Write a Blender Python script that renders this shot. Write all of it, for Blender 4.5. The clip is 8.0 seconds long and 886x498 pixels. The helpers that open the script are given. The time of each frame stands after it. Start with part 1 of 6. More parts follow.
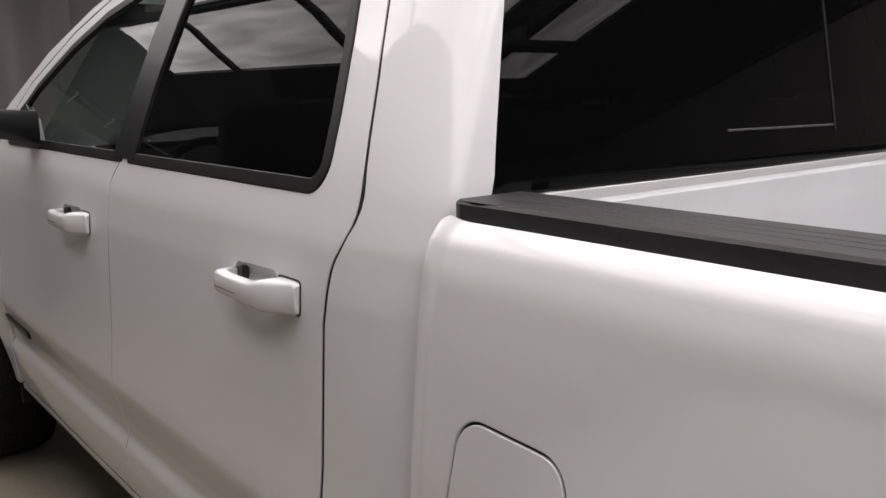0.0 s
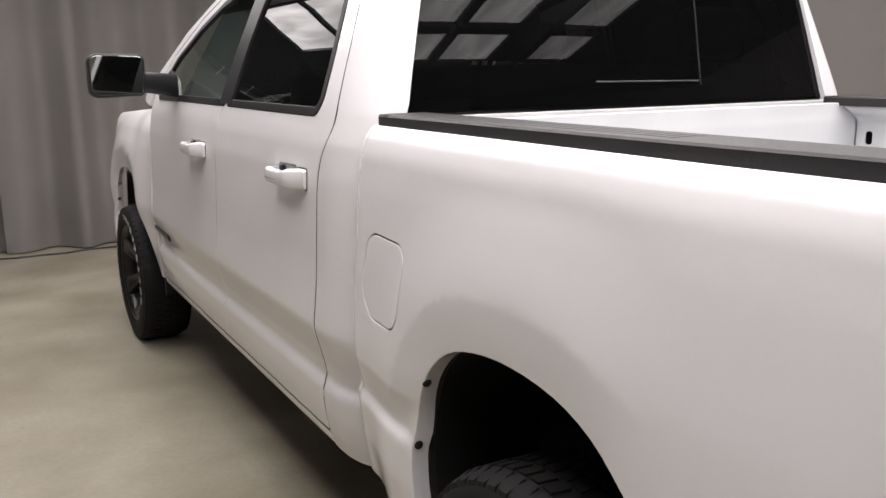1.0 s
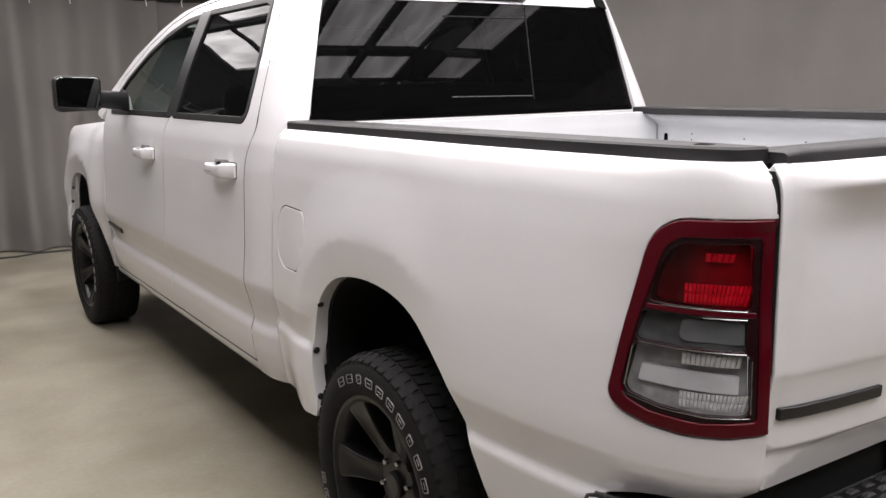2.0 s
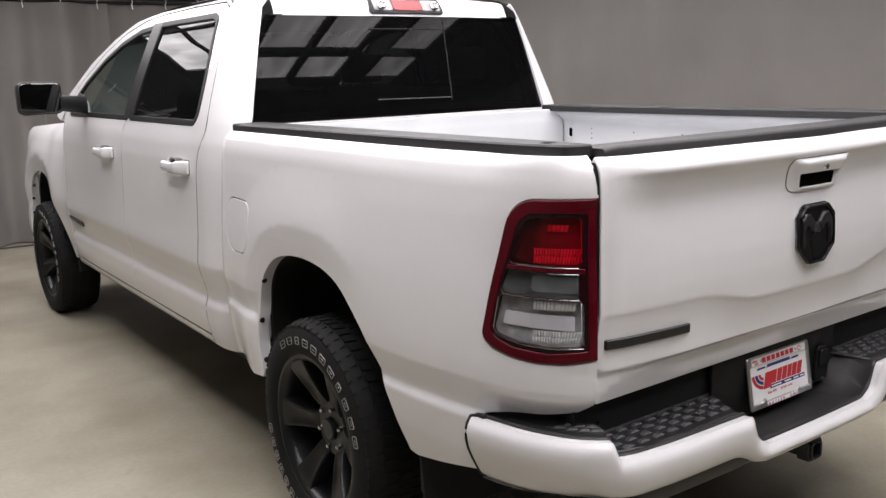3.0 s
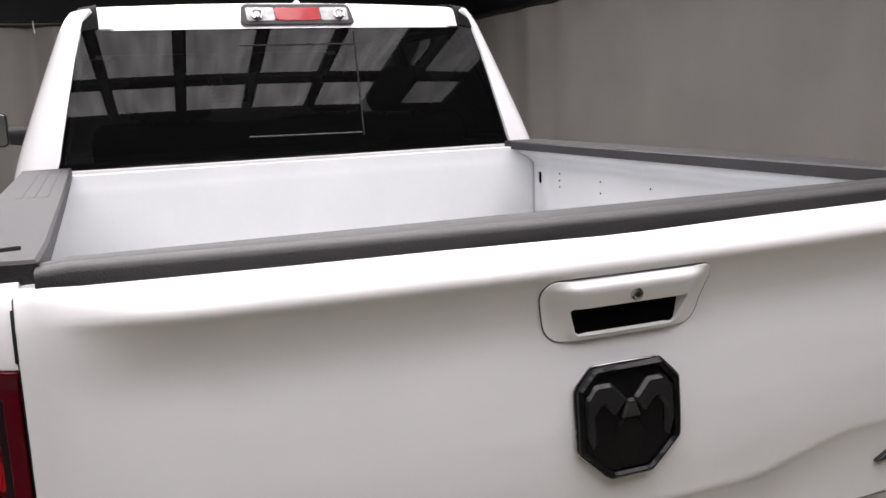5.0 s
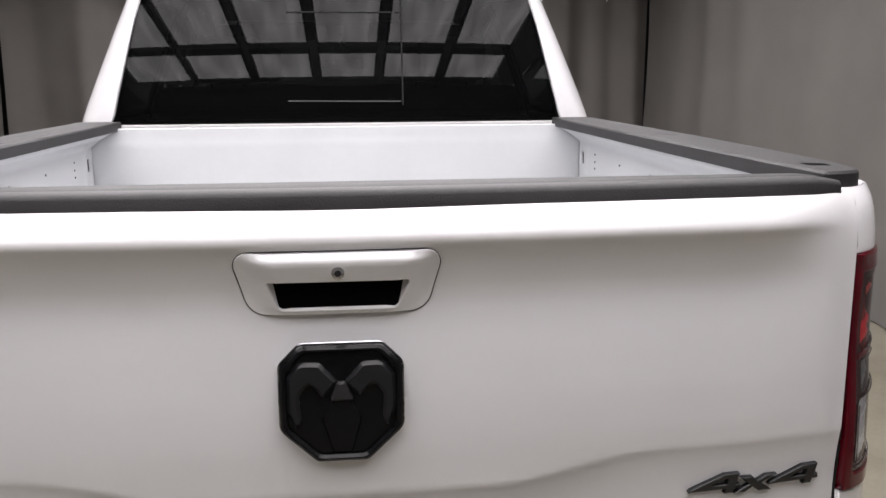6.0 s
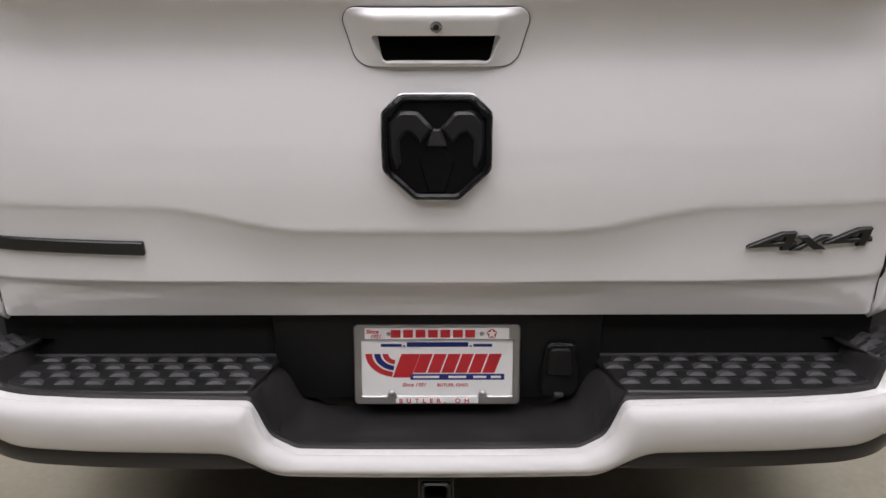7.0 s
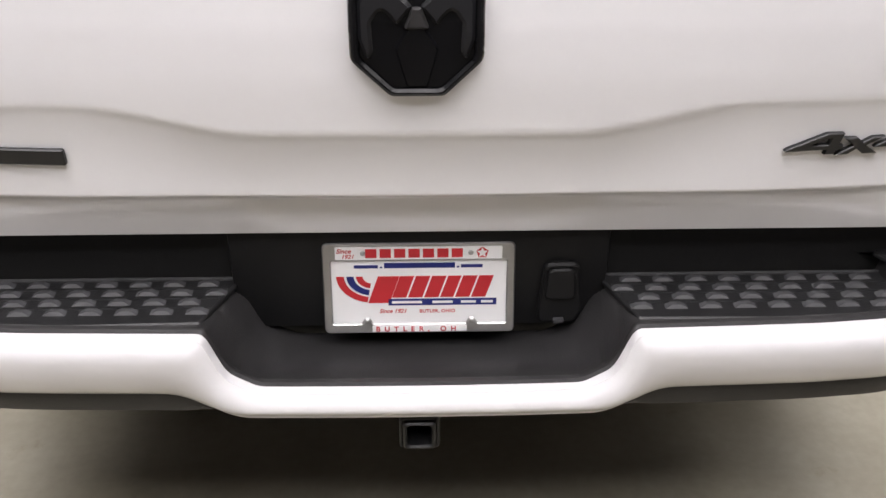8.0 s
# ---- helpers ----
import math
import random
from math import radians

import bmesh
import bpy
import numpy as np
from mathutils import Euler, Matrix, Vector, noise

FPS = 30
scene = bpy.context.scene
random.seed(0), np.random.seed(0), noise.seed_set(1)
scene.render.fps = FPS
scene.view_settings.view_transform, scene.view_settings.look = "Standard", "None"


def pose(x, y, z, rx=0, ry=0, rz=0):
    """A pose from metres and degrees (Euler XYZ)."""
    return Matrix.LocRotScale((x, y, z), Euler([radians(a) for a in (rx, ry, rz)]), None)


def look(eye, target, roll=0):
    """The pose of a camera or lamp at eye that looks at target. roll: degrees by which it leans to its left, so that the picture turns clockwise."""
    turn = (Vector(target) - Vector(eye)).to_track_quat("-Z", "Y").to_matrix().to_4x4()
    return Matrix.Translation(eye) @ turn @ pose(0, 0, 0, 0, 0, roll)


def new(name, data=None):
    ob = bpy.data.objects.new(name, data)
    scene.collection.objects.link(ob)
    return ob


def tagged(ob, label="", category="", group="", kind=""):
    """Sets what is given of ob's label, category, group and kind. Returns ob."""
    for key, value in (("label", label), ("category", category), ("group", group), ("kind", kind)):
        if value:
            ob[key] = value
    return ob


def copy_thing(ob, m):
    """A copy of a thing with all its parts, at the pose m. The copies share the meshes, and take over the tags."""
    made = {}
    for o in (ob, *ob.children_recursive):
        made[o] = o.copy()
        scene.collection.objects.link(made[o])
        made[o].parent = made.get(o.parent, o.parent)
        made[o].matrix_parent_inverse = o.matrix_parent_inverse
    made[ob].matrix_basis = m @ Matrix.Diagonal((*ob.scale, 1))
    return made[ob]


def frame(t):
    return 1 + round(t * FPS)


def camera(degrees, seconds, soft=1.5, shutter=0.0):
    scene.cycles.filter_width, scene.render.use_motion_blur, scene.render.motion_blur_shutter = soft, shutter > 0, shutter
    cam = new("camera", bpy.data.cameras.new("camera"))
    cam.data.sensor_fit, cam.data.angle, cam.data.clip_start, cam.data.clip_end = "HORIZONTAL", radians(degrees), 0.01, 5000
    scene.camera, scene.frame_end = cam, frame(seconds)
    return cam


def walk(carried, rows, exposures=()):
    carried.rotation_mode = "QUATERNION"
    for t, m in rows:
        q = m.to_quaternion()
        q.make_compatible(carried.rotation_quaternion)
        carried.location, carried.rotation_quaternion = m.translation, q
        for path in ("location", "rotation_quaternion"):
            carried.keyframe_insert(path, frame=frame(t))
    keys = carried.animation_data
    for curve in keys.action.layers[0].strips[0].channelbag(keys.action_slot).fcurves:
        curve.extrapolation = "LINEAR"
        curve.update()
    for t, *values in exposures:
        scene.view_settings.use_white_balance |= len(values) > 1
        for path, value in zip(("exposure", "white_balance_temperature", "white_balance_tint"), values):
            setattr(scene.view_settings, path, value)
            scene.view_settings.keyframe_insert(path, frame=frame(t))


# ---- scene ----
cam = camera(53.8, 8.0)
PATH = [
    (0, (-1.686, 1.046, 1.586), (-0.46, 2.582, 1.219), -0.9),
    (0.2, (-1.686, 0.883, 1.572), (-0.58, 2.507, 1.196), 0.1),
    (0.5, (-1.743, 0.568, 1.539), (-0.779, 2.277, 1.153), 0.6),
    (1, (-1.828, -0.01, 1.536), (-0.881, 1.705, 1.131), -0.8),
    (1.5, (-1.944, -0.489, 1.559), (-0.912, 1.176, 1.156), -2.7),
    (1.7, (-2.01, -0.647, 1.535), (-0.962, 1.013, 1.153), -1.6),
    (2.8, (-2.307, -1.324, 1.609), (-1.194, 0.292, 1.223), -1.3),
    (3, (-2.294, -1.365, 1.605), (-1.149, 0.227, 1.208), -1.7),
    (3.5, (-2.06, -1.378, 1.583), (-0.895, 0.191, 1.16), -2.4),
    (4, (-1.687, -1.289, 1.578), (-0.627, 0.357, 1.169), -2.9),
    (4.5, (-1.233, -1.106, 1.621), (-0.358, 0.657, 1.266), -3.0),
    (5, (-0.692, -1.043, 1.603), (0.03, 0.79, 1.259), -2.4),
    (5.2, (-0.506, -1.02, 1.601), (0.157, 0.835, 1.254), -1.7),
    (6.3, (0.072, -1.285, 1.57), (0.14, 0.666, 1.133), -0.3),
    (6.5, (0.059, -1.338, 1.563), (0.069, 0.596, 1.053), -0.3),
    (6.7, (0.038, -1.357, 1.543), (0.022, 0.548, 0.935), -0.2),
    (7, (0.01, -1.362, 1.504), (0.015, 0.489, 0.748), -0.1),
    (7.2, (-0.001, -1.359, 1.486), (0.031, 0.455, 0.644), 0.15),
    (7.5, (-0.007, -1.323, 1.467), (0.039, 0.446, 0.535), 0.5),
    (7.7, (-0.004, -1.262, 1.453), (0.045, 0.484, 0.479), 0.3),
    (8, (0.007, -1.136, 1.43), (0.056, 0.611, 0.457), 0.1),
]
EXPOSURES = [(0, -0.62, 6650, 10), (0.5, -0.22, 6680, 10), (1, 0.15, 6680, 10), (1.5, 0.18, 6660, 10), (3, 0.22, 6500, 10), (4, 0.26, 6500, 10), (4.5, 0.1, 6500, 10), (5, 0.04, 6500, 10), (6.5, 0.0, 6500, 10), (7, 0.16, 6500, 10), (7.2, 0.5, 6500, 10), (7.5, 0.6, 6500, 10), (8, 0.72, 6500, 10)]
walk(cam, [(t, look(eye, target, roll)) for t, eye, target, roll in PATH], EXPOSURES)
# ---- light and exposure ----
world = bpy.data.worlds.new("world")
scene.world = world
world.use_nodes = True
world.node_tree.nodes["Background"].inputs[0].default_value = (0.02, 0.02, 0.021, 1)
world.node_tree.nodes["Background"].inputs[1].default_value = 0.2
PANEL_GLOW = 5.2


# ---- materials ----
def mat(name, colour, rough=0.5, metal=0.0, coat=0.0, spec=0.5, bump=0.0, bump_scale=40.0, vary=0.0, vary_scale=3.0,
        fine=0.0, fine_scale=60.0, coat_rough=0.03, ior=1.5, tint=None):
    """A Principled material whose colour varies at two scales, with a fine bump."""
    m = bpy.data.materials.new(name)
    m.use_nodes = True
    t = m.node_tree
    b = t.nodes["Principled BSDF"]
    b.inputs["Base Color"].default_value = (*colour, 1)
    b.inputs["Roughness"].default_value = rough
    b.inputs["Metallic"].default_value = metal
    b.inputs["Coat Weight"].default_value = coat
    b.inputs["Coat Roughness"].default_value = coat_rough
    b.inputs["Specular IOR Level"].default_value = spec
    b.inputs["IOR"].default_value = ior
    co = t.nodes.new("ShaderNodeTexCoord")
    if vary or fine:
        dark = tint or tuple(c * (1 - vary) for c in colour)
        n1 = t.nodes.new("ShaderNodeTexNoise")
        n1.inputs["Scale"].default_value = vary_scale
        n1.inputs["Detail"].default_value = 6
        n2 = t.nodes.new("ShaderNodeTexNoise")
        n2.inputs["Scale"].default_value = fine_scale
        n2.inputs["Detail"].default_value = 4
        ramp = t.nodes.new("ShaderNodeMapRange")
        ramp.inputs["From Min"].default_value, ramp.inputs["From Max"].default_value = 0.35, 0.68
        mix = t.nodes.new("ShaderNodeMix")
        mix.data_type = "RGBA"
        mix.inputs["A"].default_value, mix.inputs["B"].default_value = (*colour, 1), (*dark, 1)
        mix2 = t.nodes.new("ShaderNodeMix")
        mix2.data_type = "RGBA"
        mix2.blend_type = "MULTIPLY"
        grey = t.nodes.new("ShaderNodeMapRange")
        grey.inputs["To Min"].default_value, grey.inputs["To Max"].default_value = 1 - fine, 1 + fine
        for n in (n1, n2):
            t.links.new(co.outputs["Object"], n.inputs["Vector"])
        t.links.new(n1.outputs["Fac"], ramp.inputs["Value"])
        t.links.new(ramp.outputs["Result"], mix.inputs["Factor"])
        t.links.new(n2.outputs["Fac"], grey.inputs["Value"])
        t.links.new(mix.outputs["Result"], mix2.inputs["A"])
        t.links.new(grey.outputs["Result"], mix2.inputs["B"])
        mix2.inputs["Factor"].default_value = 1
        t.links.new(mix2.outputs["Result"], b.inputs["Base Color"])
    if bump:
        nb = t.nodes.new("ShaderNodeTexNoise")
        nb.inputs["Scale"].default_value = bump_scale
        nb.inputs["Detail"].default_value = 3
        bp = t.nodes.new("ShaderNodeBump")
        bp.inputs["Strength"].default_value = bump
        bp.inputs["Distance"].default_value = 0.002
        t.links.new(co.outputs["Object"], nb.inputs["Vector"])
        t.links.new(nb.outputs["Fac"], bp.inputs["Height"])
        t.links.new(bp.outputs["Normal"], b.inputs["Normal"])
    return m


def pane_mat(name, colour, ior=1.5, rough=0.0, film=0.0):
    """Thin tinted glass: a coloured see-through sheet with a mirror gloss by Fresnel."""
    m = bpy.data.materials.new(name)
    m.use_nodes = True
    t = m.node_tree
    t.nodes.clear()
    out = t.nodes.new("ShaderNodeOutputMaterial")
    mix = t.nodes.new("ShaderNodeMixShader")
    fr = t.nodes.new("ShaderNodeFresnel")
    fr.inputs["IOR"].default_value = ior
    tr = t.nodes.new("ShaderNodeBsdfTransparent")
    tr.inputs["Color"].default_value = (*colour, 1)
    gl = t.nodes.new("ShaderNodeBsdfGlossy")
    gl.inputs["Roughness"].default_value = rough
    t.links.new(fr.outputs[0], mix.inputs[0])
    t.links.new(tr.outputs[0], mix.inputs[1])
    t.links.new(gl.outputs[0], mix.inputs[2])
    if film:
        # a faint diffuse haze lifts the glass's blacks as lens flare would
        haze = t.nodes.new("ShaderNodeBsdfDiffuse")
        haze.inputs["Color"].default_value = (0.5, 0.5, 0.54, 1)
        mix2 = t.nodes.new("ShaderNodeMixShader")
        mix2.inputs[0].default_value = film
        t.links.new(mix.outputs[0], mix2.inputs[1])
        t.links.new(haze.outputs[0], mix2.inputs[2])
        mix = mix2
    t.links.new(mix.outputs[0], out.inputs[0])
    return m


def glow_mat(name, colour, strength):
    """The cloth of a light panel: it glows, unevenly, with soft creases along its length."""
    m = bpy.data.materials.new(name)
    m.use_nodes = True
    t = m.node_tree
    b = t.nodes["Principled BSDF"]
    b.inputs["Base Color"].default_value = (0.8, 0.8, 0.8, 1)
    b.inputs["Emission Color"].default_value = (*colour, 1)
    co = t.nodes.new("ShaderNodeTexCoord")
    mp = t.nodes.new("ShaderNodeMapping")
    mp.inputs["Scale"].default_value = (5, 0.7, 1)
    n = t.nodes.new("ShaderNodeTexNoise")
    n.inputs["Scale"].default_value = 1.6
    n.inputs["Detail"].default_value = 3
    r = t.nodes.new("ShaderNodeMapRange")
    r.inputs["From Min"].default_value, r.inputs["From Max"].default_value = 0.3, 0.7
    r.inputs["To Min"].default_value, r.inputs["To Max"].default_value = strength * 0.55, strength * 1.35
    t.links.new(co.outputs["Object"], mp.inputs["Vector"])
    t.links.new(mp.outputs[0], n.inputs["Vector"])
    t.links.new(n.outputs["Fac"], r.inputs["Value"])
    t.links.new(r.outputs[0], b.inputs["Emission Strength"])
    return m


PAINT = mat("white_paint", (0.775, 0.768, 0.782), rough=0.38, coat=0.9, spec=0.3, bump=0.015, bump_scale=260, vary=0.03, vary_scale=1.2, fine=0.01)
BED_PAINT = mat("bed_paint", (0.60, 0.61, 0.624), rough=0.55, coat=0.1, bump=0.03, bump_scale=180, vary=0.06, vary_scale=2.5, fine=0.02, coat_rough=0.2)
BLACK_GRAIN = mat("black_grained_plastic", (0.021, 0.020, 0.021), rough=0.54, spec=0.42, bump=0.35, bump_scale=420, vary=0.25, vary_scale=5, fine=0.15)
STEP_BLACK = mat("black_step_plastic", (0.018, 0.018, 0.019), rough=0.30, bump=0.25, bump_scale=350, vary=0.2, vary_scale=6, fine=0.15)
# the step plastic again, lightened so that its colour carries the deck's sheen
STEP_DECK = mat("black_deck_plastic_sheen", (0.030, 0.029, 0.030), rough=0.38, bump=0.25, bump_scale=350, vary=0.25, vary_scale=6, fine=0.15)
# paler than the pads: the highlights on the lugs are put into this colour
STEP_RIB = mat("highlit_step_tread", (0.062, 0.062, 0.066), rough=0.5, bump=0.25, bump_scale=350, vary=0.3, vary_scale=9, fine=0.2)
BLACK_EMBLEM = mat("black_emblem", (0.005, 0.005, 0.006), rough=0.26, coat=0.2, spec=0.12, vary=0.2, vary_scale=14)
BLACK_SATIN = mat("black_satin", (0.014, 0.014, 0.015), rough=0.33, vary=0.25, vary_scale=6, fine=0.1)
SMOOTH_BLACK = mat("smooth_black_plastic", (0.010, 0.010, 0.0105), rough=0.5, spec=0.25, bump=0.15, bump_scale=300, vary=0.3, vary_scale=7, fine=0.12)
HOLE = mat("dark_hole", (0.002, 0.002, 0.002), rough=0.95, spec=0.05, vary=0.2)
TRIM = mat("black_rubber_trim", (0.010, 0.010, 0.010), rough=0.50, spec=0.30, bump=0.1, bump_scale=300, vary=0.2, vary_scale=8)
MATTE_BLACK = mat("matte_black_rubber", (0.006, 0.006, 0.006), rough=0.75, spec=0.12, bump=0.1, bump_scale=300, vary=0.2, vary_scale=8)
UNDER = mat("dark_underbody", (0.006, 0.006, 0.006), rough=0.8, bump=0.3, bump_scale=60, vary=0.4, vary_scale=5)
TYRE = mat("tyre_rubber", (0.008, 0.008, 0.008), rough=0.78, spec=0.3, bump=0.15, bump_scale=220, vary=0.3, vary_scale=7, fine=0.12)
TYRE_WHITE = mat("tyre_white_line", (0.30, 0.30, 0.295), rough=0.6, vary=0.3, vary_scale=20)
RIM = mat("black_painted_alloy", (0.009, 0.009, 0.010), rough=0.34, spec=0.28, coat=0.2, vary=0.2, vary_scale=9)
CHROME = mat("chrome", (0.72, 0.72, 0.73), rough=0.08, metal=1.0, vary=0.08, vary_scale=12)
STEEL = mat("dull_steel", (0.55, 0.55, 0.55), rough=0.38, metal=1.0, vary=0.2, vary_scale=15)
GLASS_DARK = pane_mat("privacy_glass", (0.035, 0.037, 0.036), 1.22, 0.0, 0.007)
GLASS_REAR = pane_mat("rear_privacy_glass", (0.035, 0.037, 0.036), 1.31, 0.0, 0.005)
NUT = mat("dark_chrome", (0.5, 0.5, 0.51), rough=0.2, metal=1.0, vary=0.1, vary_scale=12)
GLASS_LIGHT = pane_mat("door_glass", (0.56, 0.64, 0.60), 1.27)
LENS_DARK_RED = mat("dark_red_lens", (0.092, 0.0006, 0.007), rough=0.06, coat=0.15, spec=0.22, vary=0.25, vary_scale=6)
PANE_RED = pane_mat("red_pane", (0.80, 0.006, 0.024), 1.4)
PANE_SMOKE = pane_mat("smoked_pane", (0.36, 0.37, 0.365), 1.5)
PANE_CLEAR = pane_mat("clear_pane", (0.93, 0.93, 0.93), 1.5)
REFLECTOR = mat("lamp_reflector", (0.95, 0.95, 0.95), rough=0.15, metal=0.25, vary=0.15, vary_scale=30)
LAMP_WHITE = mat("lamp_pale_bowl", (0.50, 0.50, 0.51), rough=0.3, vary=0.2, vary_scale=25)
LAMP_GUIDE = mat("lamp_milky_guide", (0.70, 0.69, 0.71), rough=0.25, coat=0.3, vary=0.15, vary_scale=14)
RELIEF = mat("black_emblem_relief", (0.016, 0.016, 0.018), rough=0.3, coat=0.2, spec=0.25, vary=0.2, vary_scale=14)
LAMP_DIM = mat("lamp_dim_bowl", (0.30, 0.30, 0.31), rough=0.25, vary=0.4, vary_scale=18)
LAMP_MID = mat("lamp_mid_bowl", (0.44, 0.435, 0.44), rough=0.25, vary=0.45, vary_scale=26)
LAMP_RED_BOWL = mat("lamp_red_bowl", (0.22, 0.22, 0.23), rough=0.25, vary=0.5, vary_scale=16)
LAMP_BLACK = mat("lamp_black_frame", (0.018, 0.003, 0.005), rough=0.16, spec=0.3, vary=0.2, vary_scale=20)
LENS_RED = mat("red_lens", (0.28, 0.005, 0.010), rough=0.2, coat=0.2, vary=0.2, vary_scale=25)
MIRROR = mat("mirror_glass", (0.55, 0.57, 0.56), rough=0.015, metal=1.0, vary=0.02)
PLATE_WHITE = mat("plate_white", (0.88, 0.88, 0.88), rough=0.35, coat=0.3, vary=0.03, vary_scale=10)
PLATE_RED = mat("plate_red", (0.55, 0.025, 0.035), rough=0.4, vary=0.08, vary_scale=30)
PLATE_BLUE = mat("plate_blue", (0.012, 0.02, 0.17), rough=0.4, vary=0.08, vary_scale=30)
SEAT = mat("grey_seat_cloth", (0.34, 0.36, 0.355), rough=0.85, bump=0.4, bump_scale=300, vary=0.2, vary_scale=6, fine=0.15)
DASH = mat("dark_cabin_plastic", (0.03, 0.031, 0.032), rough=0.6, bump=0.2, bump_scale=300, vary=0.2, vary_scale=6)
HEADLINE = mat("dark_cabin_lining", (0.05, 0.05, 0.05), rough=0.9, bump=0.2, bump_scale=300, vary=0.1, vary_scale=5)
CURTAIN = mat("grey_curtain_cloth", (0.197, 0.186, 0.175), rough=0.95, spec=0.15, bump=0.35, bump_scale=500, vary=0.16, vary_scale=1.1, fine=0.07, fine_scale=120)
CEILING = mat("dark_ceiling_paint", (0.018, 0.018, 0.018), rough=0.9, bump=0.2, bump_scale=30, vary=0.3, vary_scale=1.5)
BOUNCE_WALL = mat("bounce_wall_paint", (0.74, 0.73, 0.71), rough=0.8, bump=0.2, bump_scale=60, vary=0.08, vary_scale=0.8, fine=0.04)
TRACK = mat("black_pipe", (0.012, 0.012, 0.012), rough=0.4, vary=0.2, vary_scale=8)
GLOW = glow_mat("light_panel_cloth", (1.0, 0.955, 0.975), PANEL_GLOW)
GLOW_SOFT = glow_mat("dimmer_light_panel_cloth", (1.0, 0.955, 0.975), PANEL_GLOW * 0.92)
GLOW_FAINT = glow_mat("faint_light_panel_cloth", (1.0, 0.955, 0.975), PANEL_GLOW * 0.55)
CABLE = mat("black_cable", (0.01, 0.01, 0.01), rough=0.5, vary=0.2, vary_scale=8)


def floor_mat():
    """Sealed concrete: beige grey, with cloudy stains, dark specks, small scuffs and a faint sheen."""
    m = mat("sealed_concrete", (0.335, 0.311, 0.246), rough=0.42, spec=0.35, vary=0.42, vary_scale=1.3, fine=0.14, fine_scale=40, bump=0.25, bump_scale=30, tint=(0.215, 0.192, 0.143))
    t = m.node_tree
    b = t.nodes["Principled BSDF"]
    src = b.inputs["Base Color"].links[0].from_socket
    co = [n for n in t.nodes if n.type == "TEX_COORD"][0]
    v = t.nodes.new("ShaderNodeTexNoise")
    v.inputs["Scale"].default_value = 9
    v.inputs["Detail"].default_value = 10
    v.inputs["Roughness"].default_value = 0.7
    r = t.nodes.new("ShaderNodeMapRange")
    r.inputs["From Min"].default_value, r.inputs["From Max"].default_value = 0.62, 0.75
    r.inputs["To Min"].default_value, r.inputs["To Max"].default_value = 0.0, 0.55
    mix = t.nodes.new("ShaderNodeMix")
    mix.data_type = "RGBA"
    mix.inputs["B"].default_value = (0.17, 0.14, 0.09, 1)
    t.links.new(co.outputs["Object"], v.inputs["Vector"])
    t.links.new(v.outputs["Fac"], r.inputs["Value"])
    t.links.new(r.outputs[0], mix.inputs["Factor"])
    t.links.new(src, mix.inputs["A"])
    t.links.new(mix.outputs["Result"], b.inputs["Base Color"])
    n3 = t.nodes.new("ShaderNodeTexNoise")
    n3.inputs["Scale"].default_value = 2.2
    r3 = t.nodes.new("ShaderNodeMapRange")
    r3.inputs["To Min"].default_value, r3.inputs["To Max"].default_value = 0.3, 0.62
    t.links.new(co.outputs["Object"], n3.inputs["Vector"])
    t.links.new(n3.outputs["Fac"], r3.inputs["Value"])
    t.links.new(r3.outputs[0], b.inputs["Roughness"])
    return m


CONCRETE = floor_mat()


# ---- mesh tools ----
def empty(name, at=(0, 0, 0), parent=None):
    ob = new(name)
    ob.location = at
    ob.empty_display_size = 0.2
    if parent:
        ob.parent = parent
    return ob


def part(name, data, material, parent=None, label=""):
    """Links mesh data as one object under a thing or a part. data: (verts, faces) or (verts, faces, normals)."""
    verts, faces = data[0], data[1]
    me = bpy.data.meshes.new(name)
    me.from_pydata([tuple(v) for v in verts], [], [tuple(f) for f in faces])
    me.validate()
    me.materials.append(material)
    for p in me.polygons:
        p.use_smooth = True
    if len(data) > 2:
        me.normals_split_custom_set_from_vertices([tuple(n) for n in data[2]])
    else:
        me.set_sharp_from_angle(angle=radians(38))
    ob = new(name, me)
    if parent:
        ob.parent = parent
        base = parent
        off = Vector((0, 0, 0))
        while base:
            off += base.location
            base = base.parent
        ob.location = -off
    if label:
        tagged(ob, label)
    return ob


def joined(*datas):
    verts, faces = [], []
    for d in datas:
        k = len(verts)
        verts += list(d[0])
        faces += [tuple(i + k for i in f) for f in d[1]]
    return verts, faces


def moved(data, m):
    return [m @ Vector(v) for v in data[0]], data[1]


def mirrored(data):
    """The same across the truck's middle."""
    verts = [(-v[0], v[1], v[2]) for v in data[0]]
    faces = [tuple(reversed(f)) for f in data[1]]
    if len(data) > 2:
        return verts, faces, [(-n[0], n[1], n[2]) for n in data[2]]
    return verts, faces


